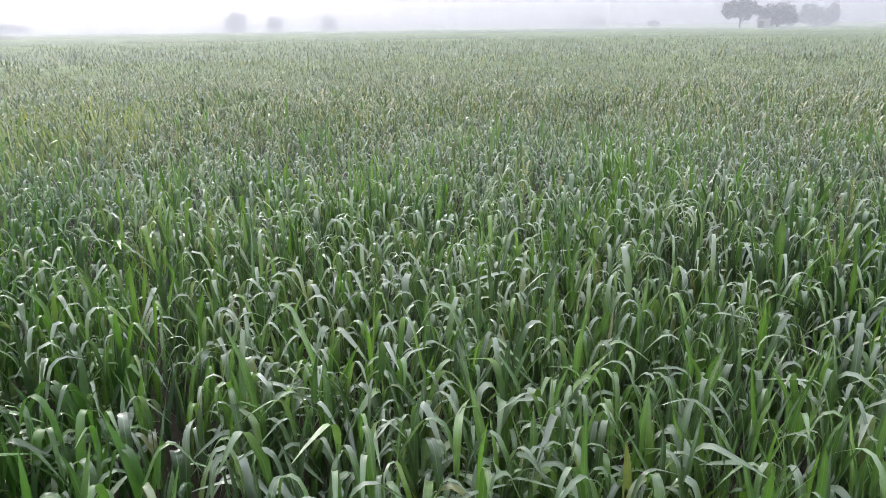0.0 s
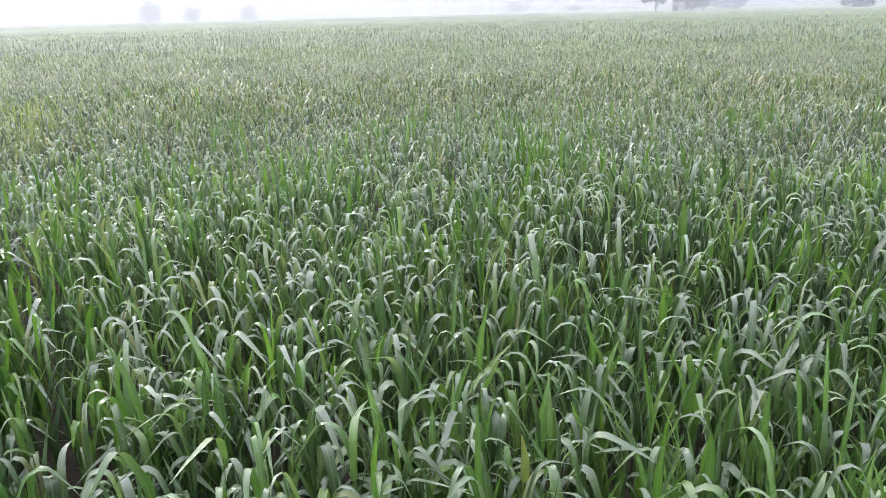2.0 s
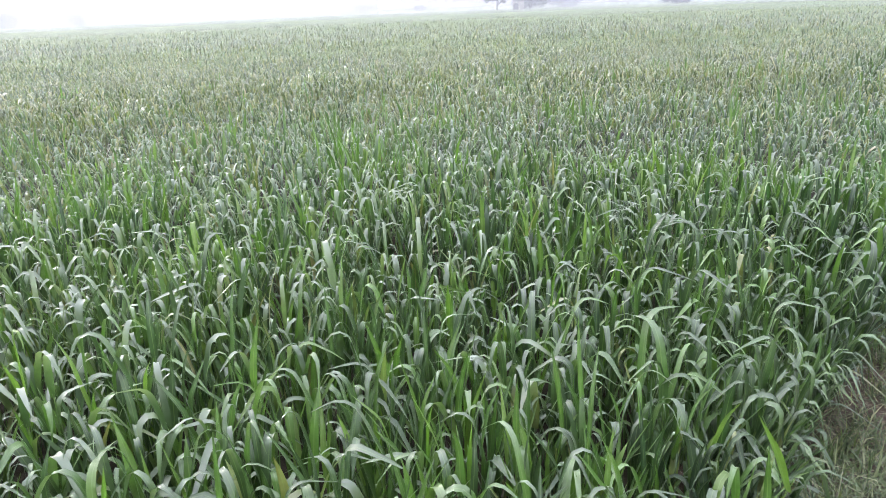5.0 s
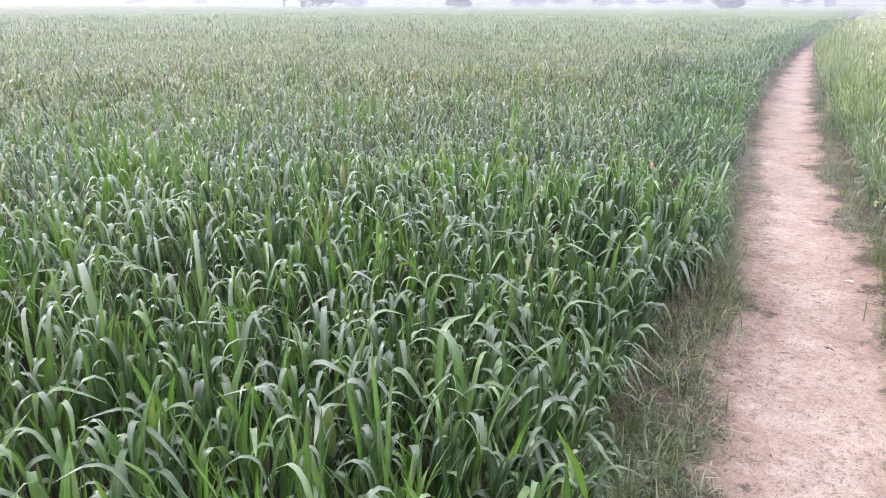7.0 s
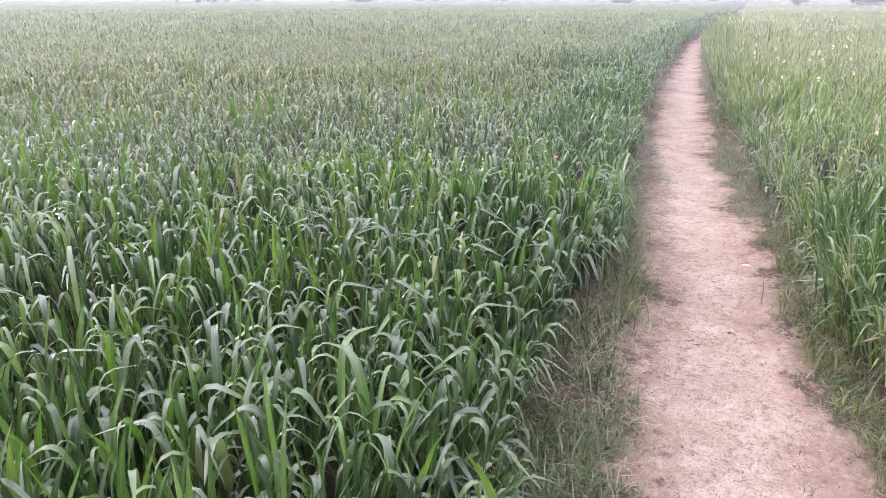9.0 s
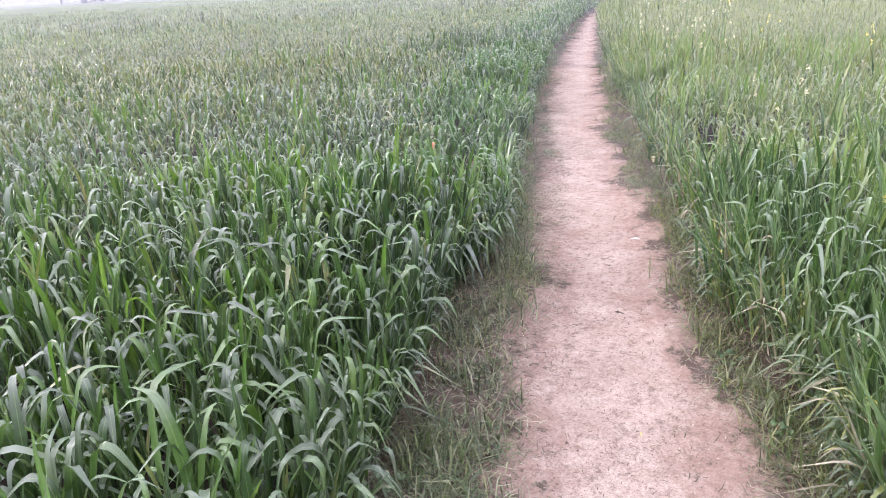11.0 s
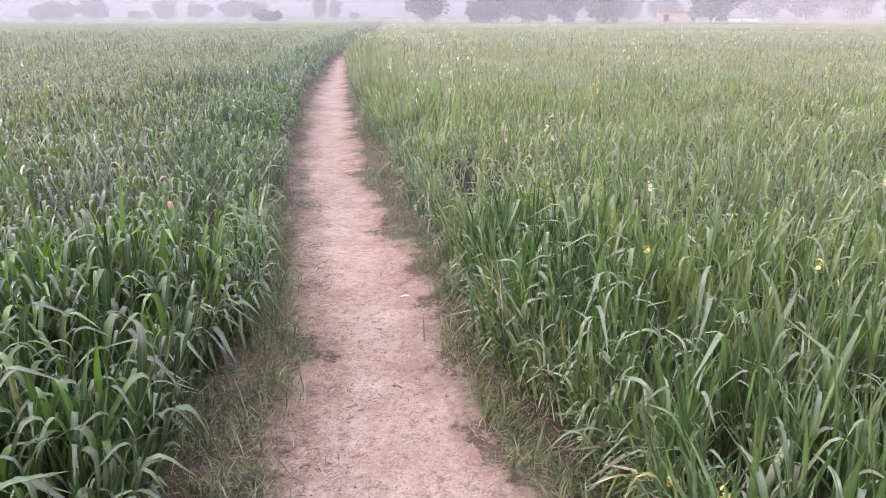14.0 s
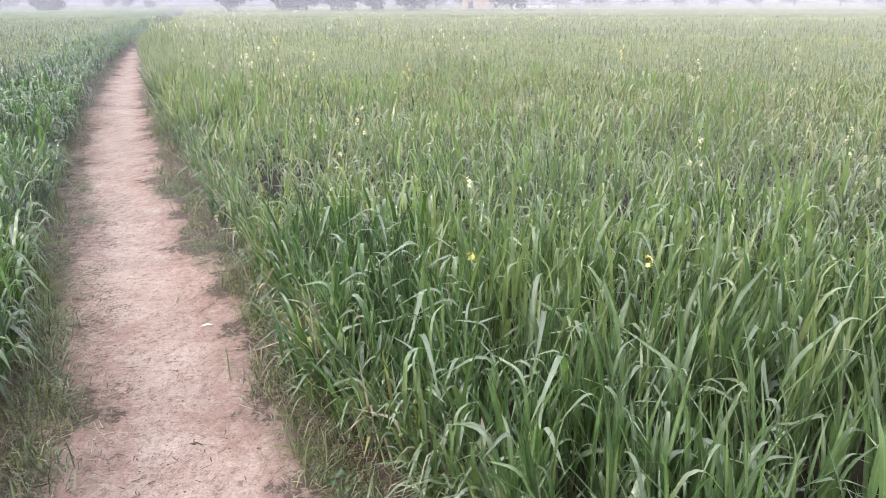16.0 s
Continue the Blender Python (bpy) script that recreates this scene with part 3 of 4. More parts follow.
def canopy_height(top):
    def h(x, y, r):
        low = (top - 0.28) * np.clip(0.05 + (r - 11) / 9, 0, 1) + 0.22 * np.clip((r - 14) / 40, 0, 1)
        rough = np.clip((r - 11) / 5, 0, 1)
        return low + rough * (0.06 * bumps(x, y, 2.3, 1.0) * np.clip(50 / r, 0, 1) + 0.05 * bumps(x, y, 0.5, 2.0) * np.clip(30 / r, 0.15, 1))
    return h


oat_canopy = polar_sheet("oat_canopy", radii, 520, canopy_height(0.62), m_oat_field, snap_left)
tagged(oat_canopy, "dense green oat crop reaching into the mist", "crop field", kind="stuff")
wheat_canopy = polar_sheet("wheat_canopy", radii, 520, canopy_height(0.58), m_wheat_field, snap_right)
tagged(wheat_canopy, "pale green wheat crop reaching into the mist", "crop field", kind="stuff")

# ---- mist: thin curtains one behind another ----
for r, thick in ((5, 0.045), (12, 0.085), (26, 0.13), (54, 0.2), (98, 0.36), (162, 0.36)):
    a = np.linspace(0, 2 * np.pi, 97)[:-1]
    ring = np.column_stack([CX + r * np.cos(a), CY + r * np.sin(a)])
    top = 40 + 0.3 * r
    v = np.concatenate([np.column_stack([ring, np.full(96, 0.0)]), np.column_stack([ring, np.full(96, top)])])
    k = np.arange(96)
    f = np.stack([k, (k + 1) % 96, 96 + (k + 1) % 96, 96 + k], -1)
    mist = new("mist_bank", grid_mesh("mist_bank", v, f, mist_material("mist", thick)))
    tagged(mist, "thin white morning mist over the fields", "mist", kind="structure")

# a thicker bank lies over the far oats and thins out towards both ends
a = np.radians(np.linspace(50, 150, 81))
arc = np.column_stack([CX + 185 * np.cos(a), CY + 185 * np.sin(a)])
v = np.concatenate([np.column_stack([arc, np.full(81, 0.0)]), np.column_stack([arc, np.full(81, 95.0)])])
k = np.arange(80)
f = np.stack([k, k + 1, 82 + k, 81 + k], -1)
fade = np.column_stack([np.tile(np.linspace(0, 1, 81), 2), np.repeat((0.0, 1.0), 81)])
bank = new("mist_bank", grid_mesh("mist_bank", v, f, mist_material("thick_mist", 0.42, True), True, fade))
tagged(bank, "thick white mist bank beyond the oat field", "mist", kind="structure")

# ---- crops ----
# single shoots stand where the walk passes nearest; the rest of the crop is joined round them
def plot(u, v, kind):
    if kind == "oat":
        return (u > 2.35) & (u < 4.55) & (v < left_edge(u) + 0.50)
    return (u > 3.1) & (u < 5.3) & (v > right_edge(u) - 0.42)


def outside_plot(xy, kind):
    u, v = to_path(xy[:, 0], xy[:, 1])
    return xy[~plot(u, v, kind)]


def green_corner(x, y):
    """How far a point lies inside the fresh green stretch beyond a shallow lane in the oats, in metres."""
    return -(0.925 * (x + 0.50) + 0.38 * (y - 2.70))


def crop(name, kind, inside, a0, a1, mats, label, cat, dens, turn):
    near, mid, far_off, green, corner = mats

    def both(xy, *how, **more):
        """The blades turn paler and then yellowish little by little away from the walk: haze put into their colour."""
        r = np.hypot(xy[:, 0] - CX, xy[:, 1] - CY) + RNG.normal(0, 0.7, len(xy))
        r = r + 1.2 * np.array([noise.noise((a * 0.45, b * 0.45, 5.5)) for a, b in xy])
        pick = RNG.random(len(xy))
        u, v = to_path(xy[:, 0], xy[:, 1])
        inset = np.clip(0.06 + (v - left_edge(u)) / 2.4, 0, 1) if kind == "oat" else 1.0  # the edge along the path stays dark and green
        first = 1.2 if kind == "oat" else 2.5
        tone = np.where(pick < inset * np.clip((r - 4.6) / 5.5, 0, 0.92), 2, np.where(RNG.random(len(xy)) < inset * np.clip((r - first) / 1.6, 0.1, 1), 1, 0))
        if kind == "oat":
            fresh = np.clip(green_corner(xy[:, 0], xy[:, 1]) / 0.5, 0, 1) * np.clip((9 - r) / 4, 0, 1)
            verdant = np.clip(1.1 - (v - left_edge(u)) / 0.9, 0, 0.65) * np.clip((u - 3.5) / 2, 0, 1)
            tone = np.where(RNG.random(len(xy)) < verdant, 3, tone)
            tone = np.where(RNG.random(len(xy)) < 0.85 * fresh, 4, tone)
            lane = green_corner(xy[:, 0], xy[:, 1])
            tone = np.where((lane > -0.04) & (lane < 0.13) & (r < 4.5) & (RNG.random(len(xy)) < 0.75), -1, tone)  # the lane stands nearly bare
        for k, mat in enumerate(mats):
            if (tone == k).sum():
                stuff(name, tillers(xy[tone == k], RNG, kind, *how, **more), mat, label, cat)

    for r0, r1, wider, segs, cols in ((0.0, 2.5, turn, 8, 3), (2.5, 4.0, 12, 5, 3)):
        both(outside_plot(inside(sector(r0, r1, a0 - 10, a1 + wider, dens[0], RNG)), kind), 4, segs, cols)
    both(outside_plot(inside(sector(4.0, 9.5, a0, a1 + 6, dens[1], RNG)), kind), 4, 5, 2, 1.0, stems=False, crisp=1.0)
    # the crop goes on behind the walk
    back = outside_plot(inside(sector(0.6, 9.5, a1 + 6, a0 + 360, 90, RNG)), kind)
    br = np.hypot(back[:, 0] - CX, back[:, 1] - CY)
    ba = (np.degrees(np.arctan2(back[:, 1] - CY, back[:, 0] - CX)) - a0) % 360
    back = back[(br > 4.0) | ((ba > a1 - a0 + np.where(br < 2.5, turn, 12)) & (ba < 350))]
    stuff(name, tillers(back, RNG, kind, 3, 3, 2, 1.3, stems=False, low=0.3), near, label, cat)
    far = inside(sector(9.5, 24.0, a0, a1, dens[2], RNG))
    fr = np.hypot(far[:, 0] - CX, far[:, 1] - CY)
    far = far[RNG.random(len(far)) < np.interp(fr, (9.5, 14, 24), (1.0, 0.5, 0.16))]
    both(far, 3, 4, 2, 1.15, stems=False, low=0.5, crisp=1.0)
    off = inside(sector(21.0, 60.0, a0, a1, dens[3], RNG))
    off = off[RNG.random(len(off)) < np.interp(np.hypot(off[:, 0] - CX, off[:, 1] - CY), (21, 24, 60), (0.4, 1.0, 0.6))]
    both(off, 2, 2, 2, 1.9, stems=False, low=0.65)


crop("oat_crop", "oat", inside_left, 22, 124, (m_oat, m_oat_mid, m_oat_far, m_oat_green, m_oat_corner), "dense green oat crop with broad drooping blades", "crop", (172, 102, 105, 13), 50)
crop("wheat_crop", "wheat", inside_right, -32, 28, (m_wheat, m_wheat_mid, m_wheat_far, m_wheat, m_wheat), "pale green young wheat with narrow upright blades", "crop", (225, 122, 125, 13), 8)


def bolting(name, kind, inside, a0, a1, r0, r1, density, wide, mat, label, thin=0.07):
    """Taller shoots with straight bright blades, in loose clumps."""
    xy = outside_plot(inside(sector(r0, r1, a0, a1, density, RNG)), kind)
    val = np.array([noise.noise((a * 1.3, b * 1.3, 2.2)) for a, b in xy])
    xy = xy[val > RNG.normal(-0.05, 0.2, len(xy)) + thin * np.clip(np.hypot(xy[:, 0] - CX, xy[:, 1] - CY) - 1.5, 0, 9)]
    near = np.hypot(xy[:, 0] - CX, xy[:, 1] - CY) < 3.5
    stuff(name, tillers(xy[near], RNG, kind, 4, 5, 3, wide, 1.1, bolt=0.6), mat, label, "crop")
    stuff(name, tillers(xy[~near], RNG, kind, 3, 3, 2, wide, 1.1, stems=False, low=0.3, bolt=0.6), mat, label, "crop")


bolting("oat_crop", "oat", inside_left, 14, 170, 0.3, 7, 48, 0.95, m_oat_bright, "bright green oat shoots with straight pointed blades")
bolting("oat_crop", "oat", inside_left, 22, 124, 5.0, 12, 13, 0.95, m_oat_bright, "bright green oat shoots standing out of the crop", 0.03)
bolting("wheat_crop", "wheat", inside_right, -42, 34, 0.3, 5.5, 42, 1.12, m_wheat, "taller wheat shoots with broad straight blades")
bolting("wheat_crop", "wheat", inside_right, -32, 28, 4.0, 12, 34, 1.15, m_wheat_tall, "taller wheat shoots standing out of the crop", 0.022)


def round_patch(x, y, rx, ry, n, rng):
    r, a = np.sqrt(rng.random(n)), rng.uniform(0, 2 * np.pi, n)
    return np.column_stack([x + rx * r * np.cos(a), y + ry * r * np.sin(a)])


def rim_shoots(kind, edge, sign, u0, u1, count, mat, name, label):
    """Short shoots and dying low leaves that spill out of the crop's edge."""
    u = u0 + (u1 - u0) * RNG.random(count) ** 1.5
    v = edge(u) + sign * (np.abs(RNG.normal(0, 0.07, count)) - 0.03)
    xy = np.column_stack(to_world(u, v))
    stuff(name, tillers(xy, RNG, kind, 3, 5, 2, 0.85, 0.55, stems=False, low=0.1), mat, label, "crop")


rim_shoots("oat", left_edge, 1, 1.8, 14, 900, m_oat, "oat_edge", "short oat shoots spilling over the verge")
rim_shoots("wheat", right_edge, -1, 2.8, 14, 1000, m_wheat, "wheat_edge", "short wheat shoots spilling over the verge")
rim_shoots("wheat", right_edge, -1, 2.8, 12, 190, m_yellow, "wheat_edge", "yellowed low wheat leaves along the verge")
rim_shoots("wheat", right_edge, -1, 2.8, 9, 170, m_straw, "wheat_edge", "dried beige wheat stalks at the crop's foot")
for kind, edge, sign, count, mats in (("oat", left_edge, 1, 5200, (m_oat_mid, m_oat_green)), ("wheat", right_edge, -1, 4600, (m_wheat_mid, m_wheat_far))):
    for k, mat in enumerate(mats):
        eu = 9 + 41 * RNG.random(count // 2) ** 1.3
        ev = edge(eu) + sign * RNG.uniform(0.0, 0.6, count // 2)
        stuff(kind + "_edge", tillers(np.column_stack(to_world(eu, ev)), RNG, kind, 3, 3, 2, 1.25, 1.0, stems=False, low=0.1), mat, "dense crop edge leaning over the far path", "crop")
lush = inside_left(round_patch(10.6, 7.3, 1.3, 0.6, 260, RNG))
stuff("lush_oats", tillers(lush, RNG, "oat", 4, 4, 2, 1.1, 1.14, stems=False), m_oat_lush, "darker lush tuft standing tall in the oat crop", "crop")
pale = round_patch(-3.5, 7.5, 1.4, 2.3, 800, RNG)
stuff("yellowing_grass", tillers(pale, RNG, "wheat", 3, 3, 2, 1.1, 1.25, stems=False, low=0.4), m_yellow, "yellowing grassy patch in the oat crop", "grass")


broad = round_patch(3.72, 0.02, 0.4, 0.3, 14, RNG)
stuff("wheat_crop", tillers(broad, RNG, "oat", 4, 8, 3, 1.2, 1.02), m_wheat, "broad-leaved pale shoots arching among the wheat", "crop")


# ---- single cereal shoots ----
def one_blade(name, rng, f, oat, mat):
    ln, wd, tilt, curl, hook = blade_numbers(rng, 1, f, oat)
    v, fc, uv = ribbons(np.zeros((1, 3)), np.zeros(1), tilt, curl, ln, wd, 8, 3, hook=hook, twist=rng.normal(0, 0.4, 1), sag=rng.normal(0, 0.10, 1))
    return grid_mesh(name, v, fc, mat, True, uv)


def tube(points, radii, sides, mat, name):
    """A bent round rod through the points."""
    pts, rows = [Vector(p) for p in points], []
    for i, p in enumerate(pts):
        d = (pts[min(i + 1, len(pts) - 1)] - pts[max(i - 1, 0)]).normalized()
        side = d.cross(Vector((0.3, 0.9, 0.1))).normalized()
        up = side.cross(d)
        rows += [p + radii[i] * (math.cos(k * 2 * math.pi / sides) * side + math.sin(k * 2 * math.pi / sides) * up) for k in range(sides)]
    faces = [(i * sides + k, i * sides + (k + 1) % sides, (i + 1) * sides + (k + 1) % sides, (i + 1) * sides + k) for i in range(len(pts) - 1) for k in range(sides)]
    return grid_mesh(name, np.array(rows), np.array(faces), mat)


def cereal_plant(kind, rng):
    oat = kind == "oat"
    plant = new("oat_plant" if oat else "wheat_plant")
    h = rng.normal(0.45, 0.04) if oat else rng.normal(0.38, 0.045)
    lean = abs(rng.normal(0, 0.1))
    tip = (math.sin(lean) * h, 0, math.cos(lean) * h)
    part("stem", tube([(0, 0, -0.02), (tip[0] * 0.4, 0, tip[2] * 0.5), tip], [0.0042, 0.0036, 0.0025], 5, m_stem, "stem"), plant)
    for k in range(5):
        f = (k + 0.6) / 5
        leaf = part("leaf", one_blade("leaf", rng, f, oat, m_oat_part if oat else m_wheat_part), plant)
        leaf.location = (tip[0] * (0.12 + 0.88 * f), 0, tip[2] * (0.12 + 0.88 * f))
        leaf.rotation_euler = (0, 0, rng.uniform(0, 2 * math.pi))
    if oat:
        tagged(plant, "green oat shoot with broad drooping blades beside the path", "oat plant", "oat shoots beside the path")
    else:
        tagged(plant, "pale green wheat shoot with narrow blades beside the path", "wheat plant", "wheat shoots beside the path")
    return plant


def sow(kind, inside, u0, u1, v0, v1, count):
    rng = np.random.default_rng(5 if kind == "oat" else 6)
    n = 4000
    u, v = rng.uniform(u0, u1, n), rng.uniform(v0, v1, n)
    x, y = to_world(u, v)
    xy = inside(np.column_stack([x, y]))
    uu2, vv2 = to_path(xy[:, 0], xy[:, 1])
    xy = xy[plot(uu2, vv2, kind)][:count]
    models = []
    for i, (x, y) in enumerate(xy):
        turn = rng.uniform(0, 360)
        u, v = to_path(x, y)
        rim = max(0.0, 1 - (abs(v - (left_edge(u) if kind == "oat" else right_edge(u)))) / 0.3)
        out = (DV[0], DV[1]) if kind != "oat" else (-DV[0], -DV[1])
        tip = Vector((0, 0, 1)).cross(Vector((out[0], out[1], 0)))
        m = Matrix.Translation((x, y, 0)) @ Matrix.Rotation(rim * 0.3 * rng.random(), 4, tip) @ Matrix.Rotation(radians(turn), 4, "Z") @ Matrix.Scale(1 - 0.2 * rim * rng.random(), 4)
        if len(models) < 16:
            p = cereal_plant(kind, rng)
            p.matrix_basis = m
            models.append(p)
        else:
            p = copy_thing(models[i % 16], m)


sow("oat", inside_left, 2.3, 4.6, 0.2, 1.2, 280)
sow("wheat", inside_right, 3.0, 5.4, -1.4, -0.6, 280)


# ---- verge grass, straw and litter ----
def strip(n, u0, u1, rng, lo, hi):
    u = u0 + (u1 - u0) * rng.random(n) ** 1.6
    f = rng.random(n)
    v = lo(u) + (hi(u) - lo(u)) * f
    x, y = to_world(u, v)
    return np.column_stack([x, y]), u, v


def clumpy(xy, rng, scale, cut):
    val = np.array([noise.noise((a * scale, b * scale, 4.2)) for a, b in xy])
    return xy[val > cut + rng.normal(0, 0.12, len(xy))]


def tufts(xy, rng, length, width, mat, name, label, cat, flat=0.0):
    n = len(xy)
    data = ribbons(np.column_stack([xy, lie(xy[:, 0], xy[:, 1]) - 0.003]), rng.uniform(0, 6.28, n), np.abs(rng.normal(0.45, 0.35, n)) + flat, rng.uniform(0, 1.4, n),
                   np.clip(rng.normal(length, length * 0.4, n), 0.015, None), np.clip(rng.normal(width, width * 0.3, n), 0.001, None), 2, 2, twist=rng.normal(0, 0.6, n))
    return stuff(name, data, mat, label, cat)


def verge(n, u0, u1, bare, edge, rng):
    """Grass thick at the crop, thinning out raggedly towards the bare earth."""
    u = u0 + (u1 - u0) * rng.random(n) ** 2.2
    f = 1.08 - 1.2 * rng.random(n) ** 0.8 + rng.normal(0, 0.10, n)
    keep = ((f > 0.3) | (rng.random(n) < 0.22)) & (rng.random(n) < np.interp(u, (4.5, 7), (0.9, 0.45)))  # dark soil shows at the crop's foot, litter further on
    u, f = u[keep], f[keep]
    v = edge(u) + (bare(u) - edge(u)) * f
    return clumpy(np.column_stack(to_world(u, v)), rng, 5.0, -0.14)


for count, u0, bare, edge, tall in ((50000, 1.6, bare_left, left_edge, m_verge), (15000, 2.6, bare_right, right_edge, m_moss)):
    low_grass = verge(count, u0, 24, bare, edge, RNG)
    tufts(low_grass, RNG, 0.06, 0.0042, m_verge, "verge_grass", "short grey-green grass on the trodden verge", "grass", 0.35)
    tall_grass = verge(count // 5, u0, 14, bare, edge, RNG)
    tufts(tall_grass, RNG, 0.10, 0.005, tall, "verge_grass", "longer green grass blades along the verge", "grass")
# flat mats that creep out over the earth
mats_at = [(7.3, 0.12, 0.35, 0.14), (8.3, 0.20, 0.5, 0.12), (7.9, -0.50, 0.55, 0.20), (6.3, -0.52, 0.30, 0.12), (11.2, -0.52, 0.9, 0.12), (10.5, 0.30, 0.9, 0.10), (5.6, 0.24, 0.5, 0.12), (14.0, -0.50, 1.2, 0.10), (4.6, 0.22, 0.3, 0.10), (3.6, -0.78, 0.6, 0.08), (4.6, -0.73, 0.6, 0.07), (5.4, -0.71, 0.5, 0.07), (6.3, -0.66, 0.6, 0.09)]
creep = []
for mu, mv, ru, rv in mats_at:
    n = int(1800 * ru * rv / 0.08)
    r, a = np.abs(RNG.normal(0, 0.55, n)), RNG.uniform(0, 6.28, n)
    creep.append(np.column_stack(to_world(mu + ru * r * np.cos(a), mv + rv * r * np.sin(a))))
creep = np.concatenate(creep)
tufts(creep, RNG, 0.035, 0.0032, m_verge, "creeping_grass", "dark low grass mats creeping over the path", "grass", 0.7)


def lying(xy, rng, length, width, mat, name, label, cat, z=0.006):
    """Bits that lie flat on the ground."""
    n = len(xy)
    base = np.column_stack([xy, lie(xy[:, 0], xy[:, 1]) + z + rng.random(n) * 0.004])
    data = ribbons(base, rng.uniform(0, 6.28, n), np.full(n, 1.5) + rng.normal(0, 0.06, n), rng.normal(0, 0.2, n), np.clip(rng.normal(length, length * 0.5, n), 0.006, None),
                   np.full(n, width) * rng.uniform(0.6, 1.4, n), 2, 2, sag=rng.normal(0, 0.25, n), twist=rng.normal(0, 0.5, n))
    return stuff(name, data, mat, label, cat)


lying(strip(7000, 1.8, 16, RNG, lambda u: bare_left(u) - 0.12, lambda u: left_edge(u) + 0.05)[0], RNG, 0.06, 0.0028, m_straw, "dry_straw", "dry straw strewn over the verge", "straw", 0.004)
lying(strip(3600, 2.5, 14, RNG, lambda u: right_edge(u) - 0.05, lambda u: bare_right(u) + 0.1)[0], RNG, 0.05, 0.0026, m_straw, "dry_straw", "dry straw strewn over the verge", "straw", 0.004)
# dead stalks and dark trash at the oats' foot
for n, mat, ln, wd in ((9500, m_litter, 0.085, 0.004), (1500, m_straw, 0.14, 0.0045)):
    foot = strip(n, 1.8, 12, RNG, lambda u: left_edge(u) - np.interp(u, (5, 7), (0.18, 0.26)), lambda u: left_edge(u) + 0.06)[0]
    lying(clumpy(foot, RNG, 3.0, -0.1), RNG, ln, wd, mat, "field_trash", "brown dead stalks and leaves at the foot of the oats", "litter", 0.006)
on_path = strip(11000, 1.8, 14, RNG, lambda u: bare_right(u), lambda u: bare_left(u))[0]
lying(clumpy(on_path, RNG, 2.6, -0.05), RNG, 0.011, 0.0022, m_litter, "path_litter", "dark crumbs of straw and twigs on the earth", "litter", 0.001)
rim_l = strip(13000, 1.8, 24, RNG, lambda u: bare_left(u) - 0.2, lambda u: bare_left(u) + 0.12)[0]
lying(clumpy(rim_l, RNG, 5.0, -0.05), RNG, 0.03, 0.0026, m_litter, "path_litter", "dark crumbs of straw and twigs on the earth", "litter", 0.001)

bits = strip(1500, 2.0, 14, RNG, lambda u: bare_right(u) + 0.03, lambda u: bare_left(u))[0]
lying(clumpy(bits, RNG, 2.0, 0.0), RNG, 0.03, 0.004, m_litter, "path_litter", "trodden brown stalk bits on the earth", "litter", 0.001)
chips = strip(9000, 1.9, 13, RNG, lambda u: bare_right(u) + 0.02, lambda u: bare_left(u) + 0.03)[0]
lying(clumpy(chips, RNG, 4.5, -0.02), RNG, 0.011, 0.0042, m_chip, "path_litter", "reddish brown flakes of earth and leaf on the path", "litter", 0.0005)
su = RNG.uniform(3.6, 16, 21000)
su = su[RNG.random(len(su)) < np.clip((su - 3.6) / 2.4, 0, 1) * np.interp(su, (6, 16), (1, 0.4))]
stain = np.column_stack(to_world(su, bare_left(su) + 0.05 - 0.32 * RNG.random(len(su)) ** 1.4))
lying(clumpy(stain, RNG, 3.4, 0.0), RNG, 0.02, 0.0042, m_litter, "path_litter", "dark trodden plant bits along the path's rim", "litter", 0.0008)
moss = strip(19000, 2.6, 13, RNG, lambda u: right_edge(u) + 0.02, lambda u: bare_right(u) - 0.01)[0]
tufts(clumpy(moss, RNG, 4.0, -0.05), RNG, 0.032, 0.003, m_moss, "low_grass", "yellowish low grass at the wheat's foot", "grass", 0.3)
low_tan = strip(6500, 2.6, 12, RNG, lambda u: right_edge(u) - 0.03, lambda u: bare_right(u) + 0.04)[0]
lying(clumpy(low_tan, RNG, 3.0, 0.0), RNG, 0.05, 0.0032, m_tan, "dry_straw", "tan dead grass matted beside the path", "straw", 0.004)
left_tan = strip(5200, 1.8, 12, RNG, lambda u: bare_left(u) - 0.02, lambda u: left_edge(u) + 0.05)[0]
lying(clumpy(left_tan, RNG, 3.0, 0.0), RNG, 0.06, 0.0034, m_tan, "dry_straw", "tan dead grass matted beside the path", "straw", 0.008)
# upright clumps of grass along the outer side of the oats' verge
hub_u = 1.9 + 9.5 * RNG.random(150) ** 1.5
hub_v = bare_left(hub_u) + (left_edge(hub_u) - bare_left(hub_u)) * RNG.uniform(0.05, 0.75, 150)
who = RNG.integers(0, 150, 2400)
cu, cv = hub_u[who] + RNG.normal(0, 0.05, 2400), hub_v[who] + RNG.normal(0, 0.028, 2400)
tufts(np.column_stack(to_world(cu, cv)), RNG, 0.085, 0.0036, m_moss, "grass_clump", "upright yellow-green grass clumps on the verge", "grass")


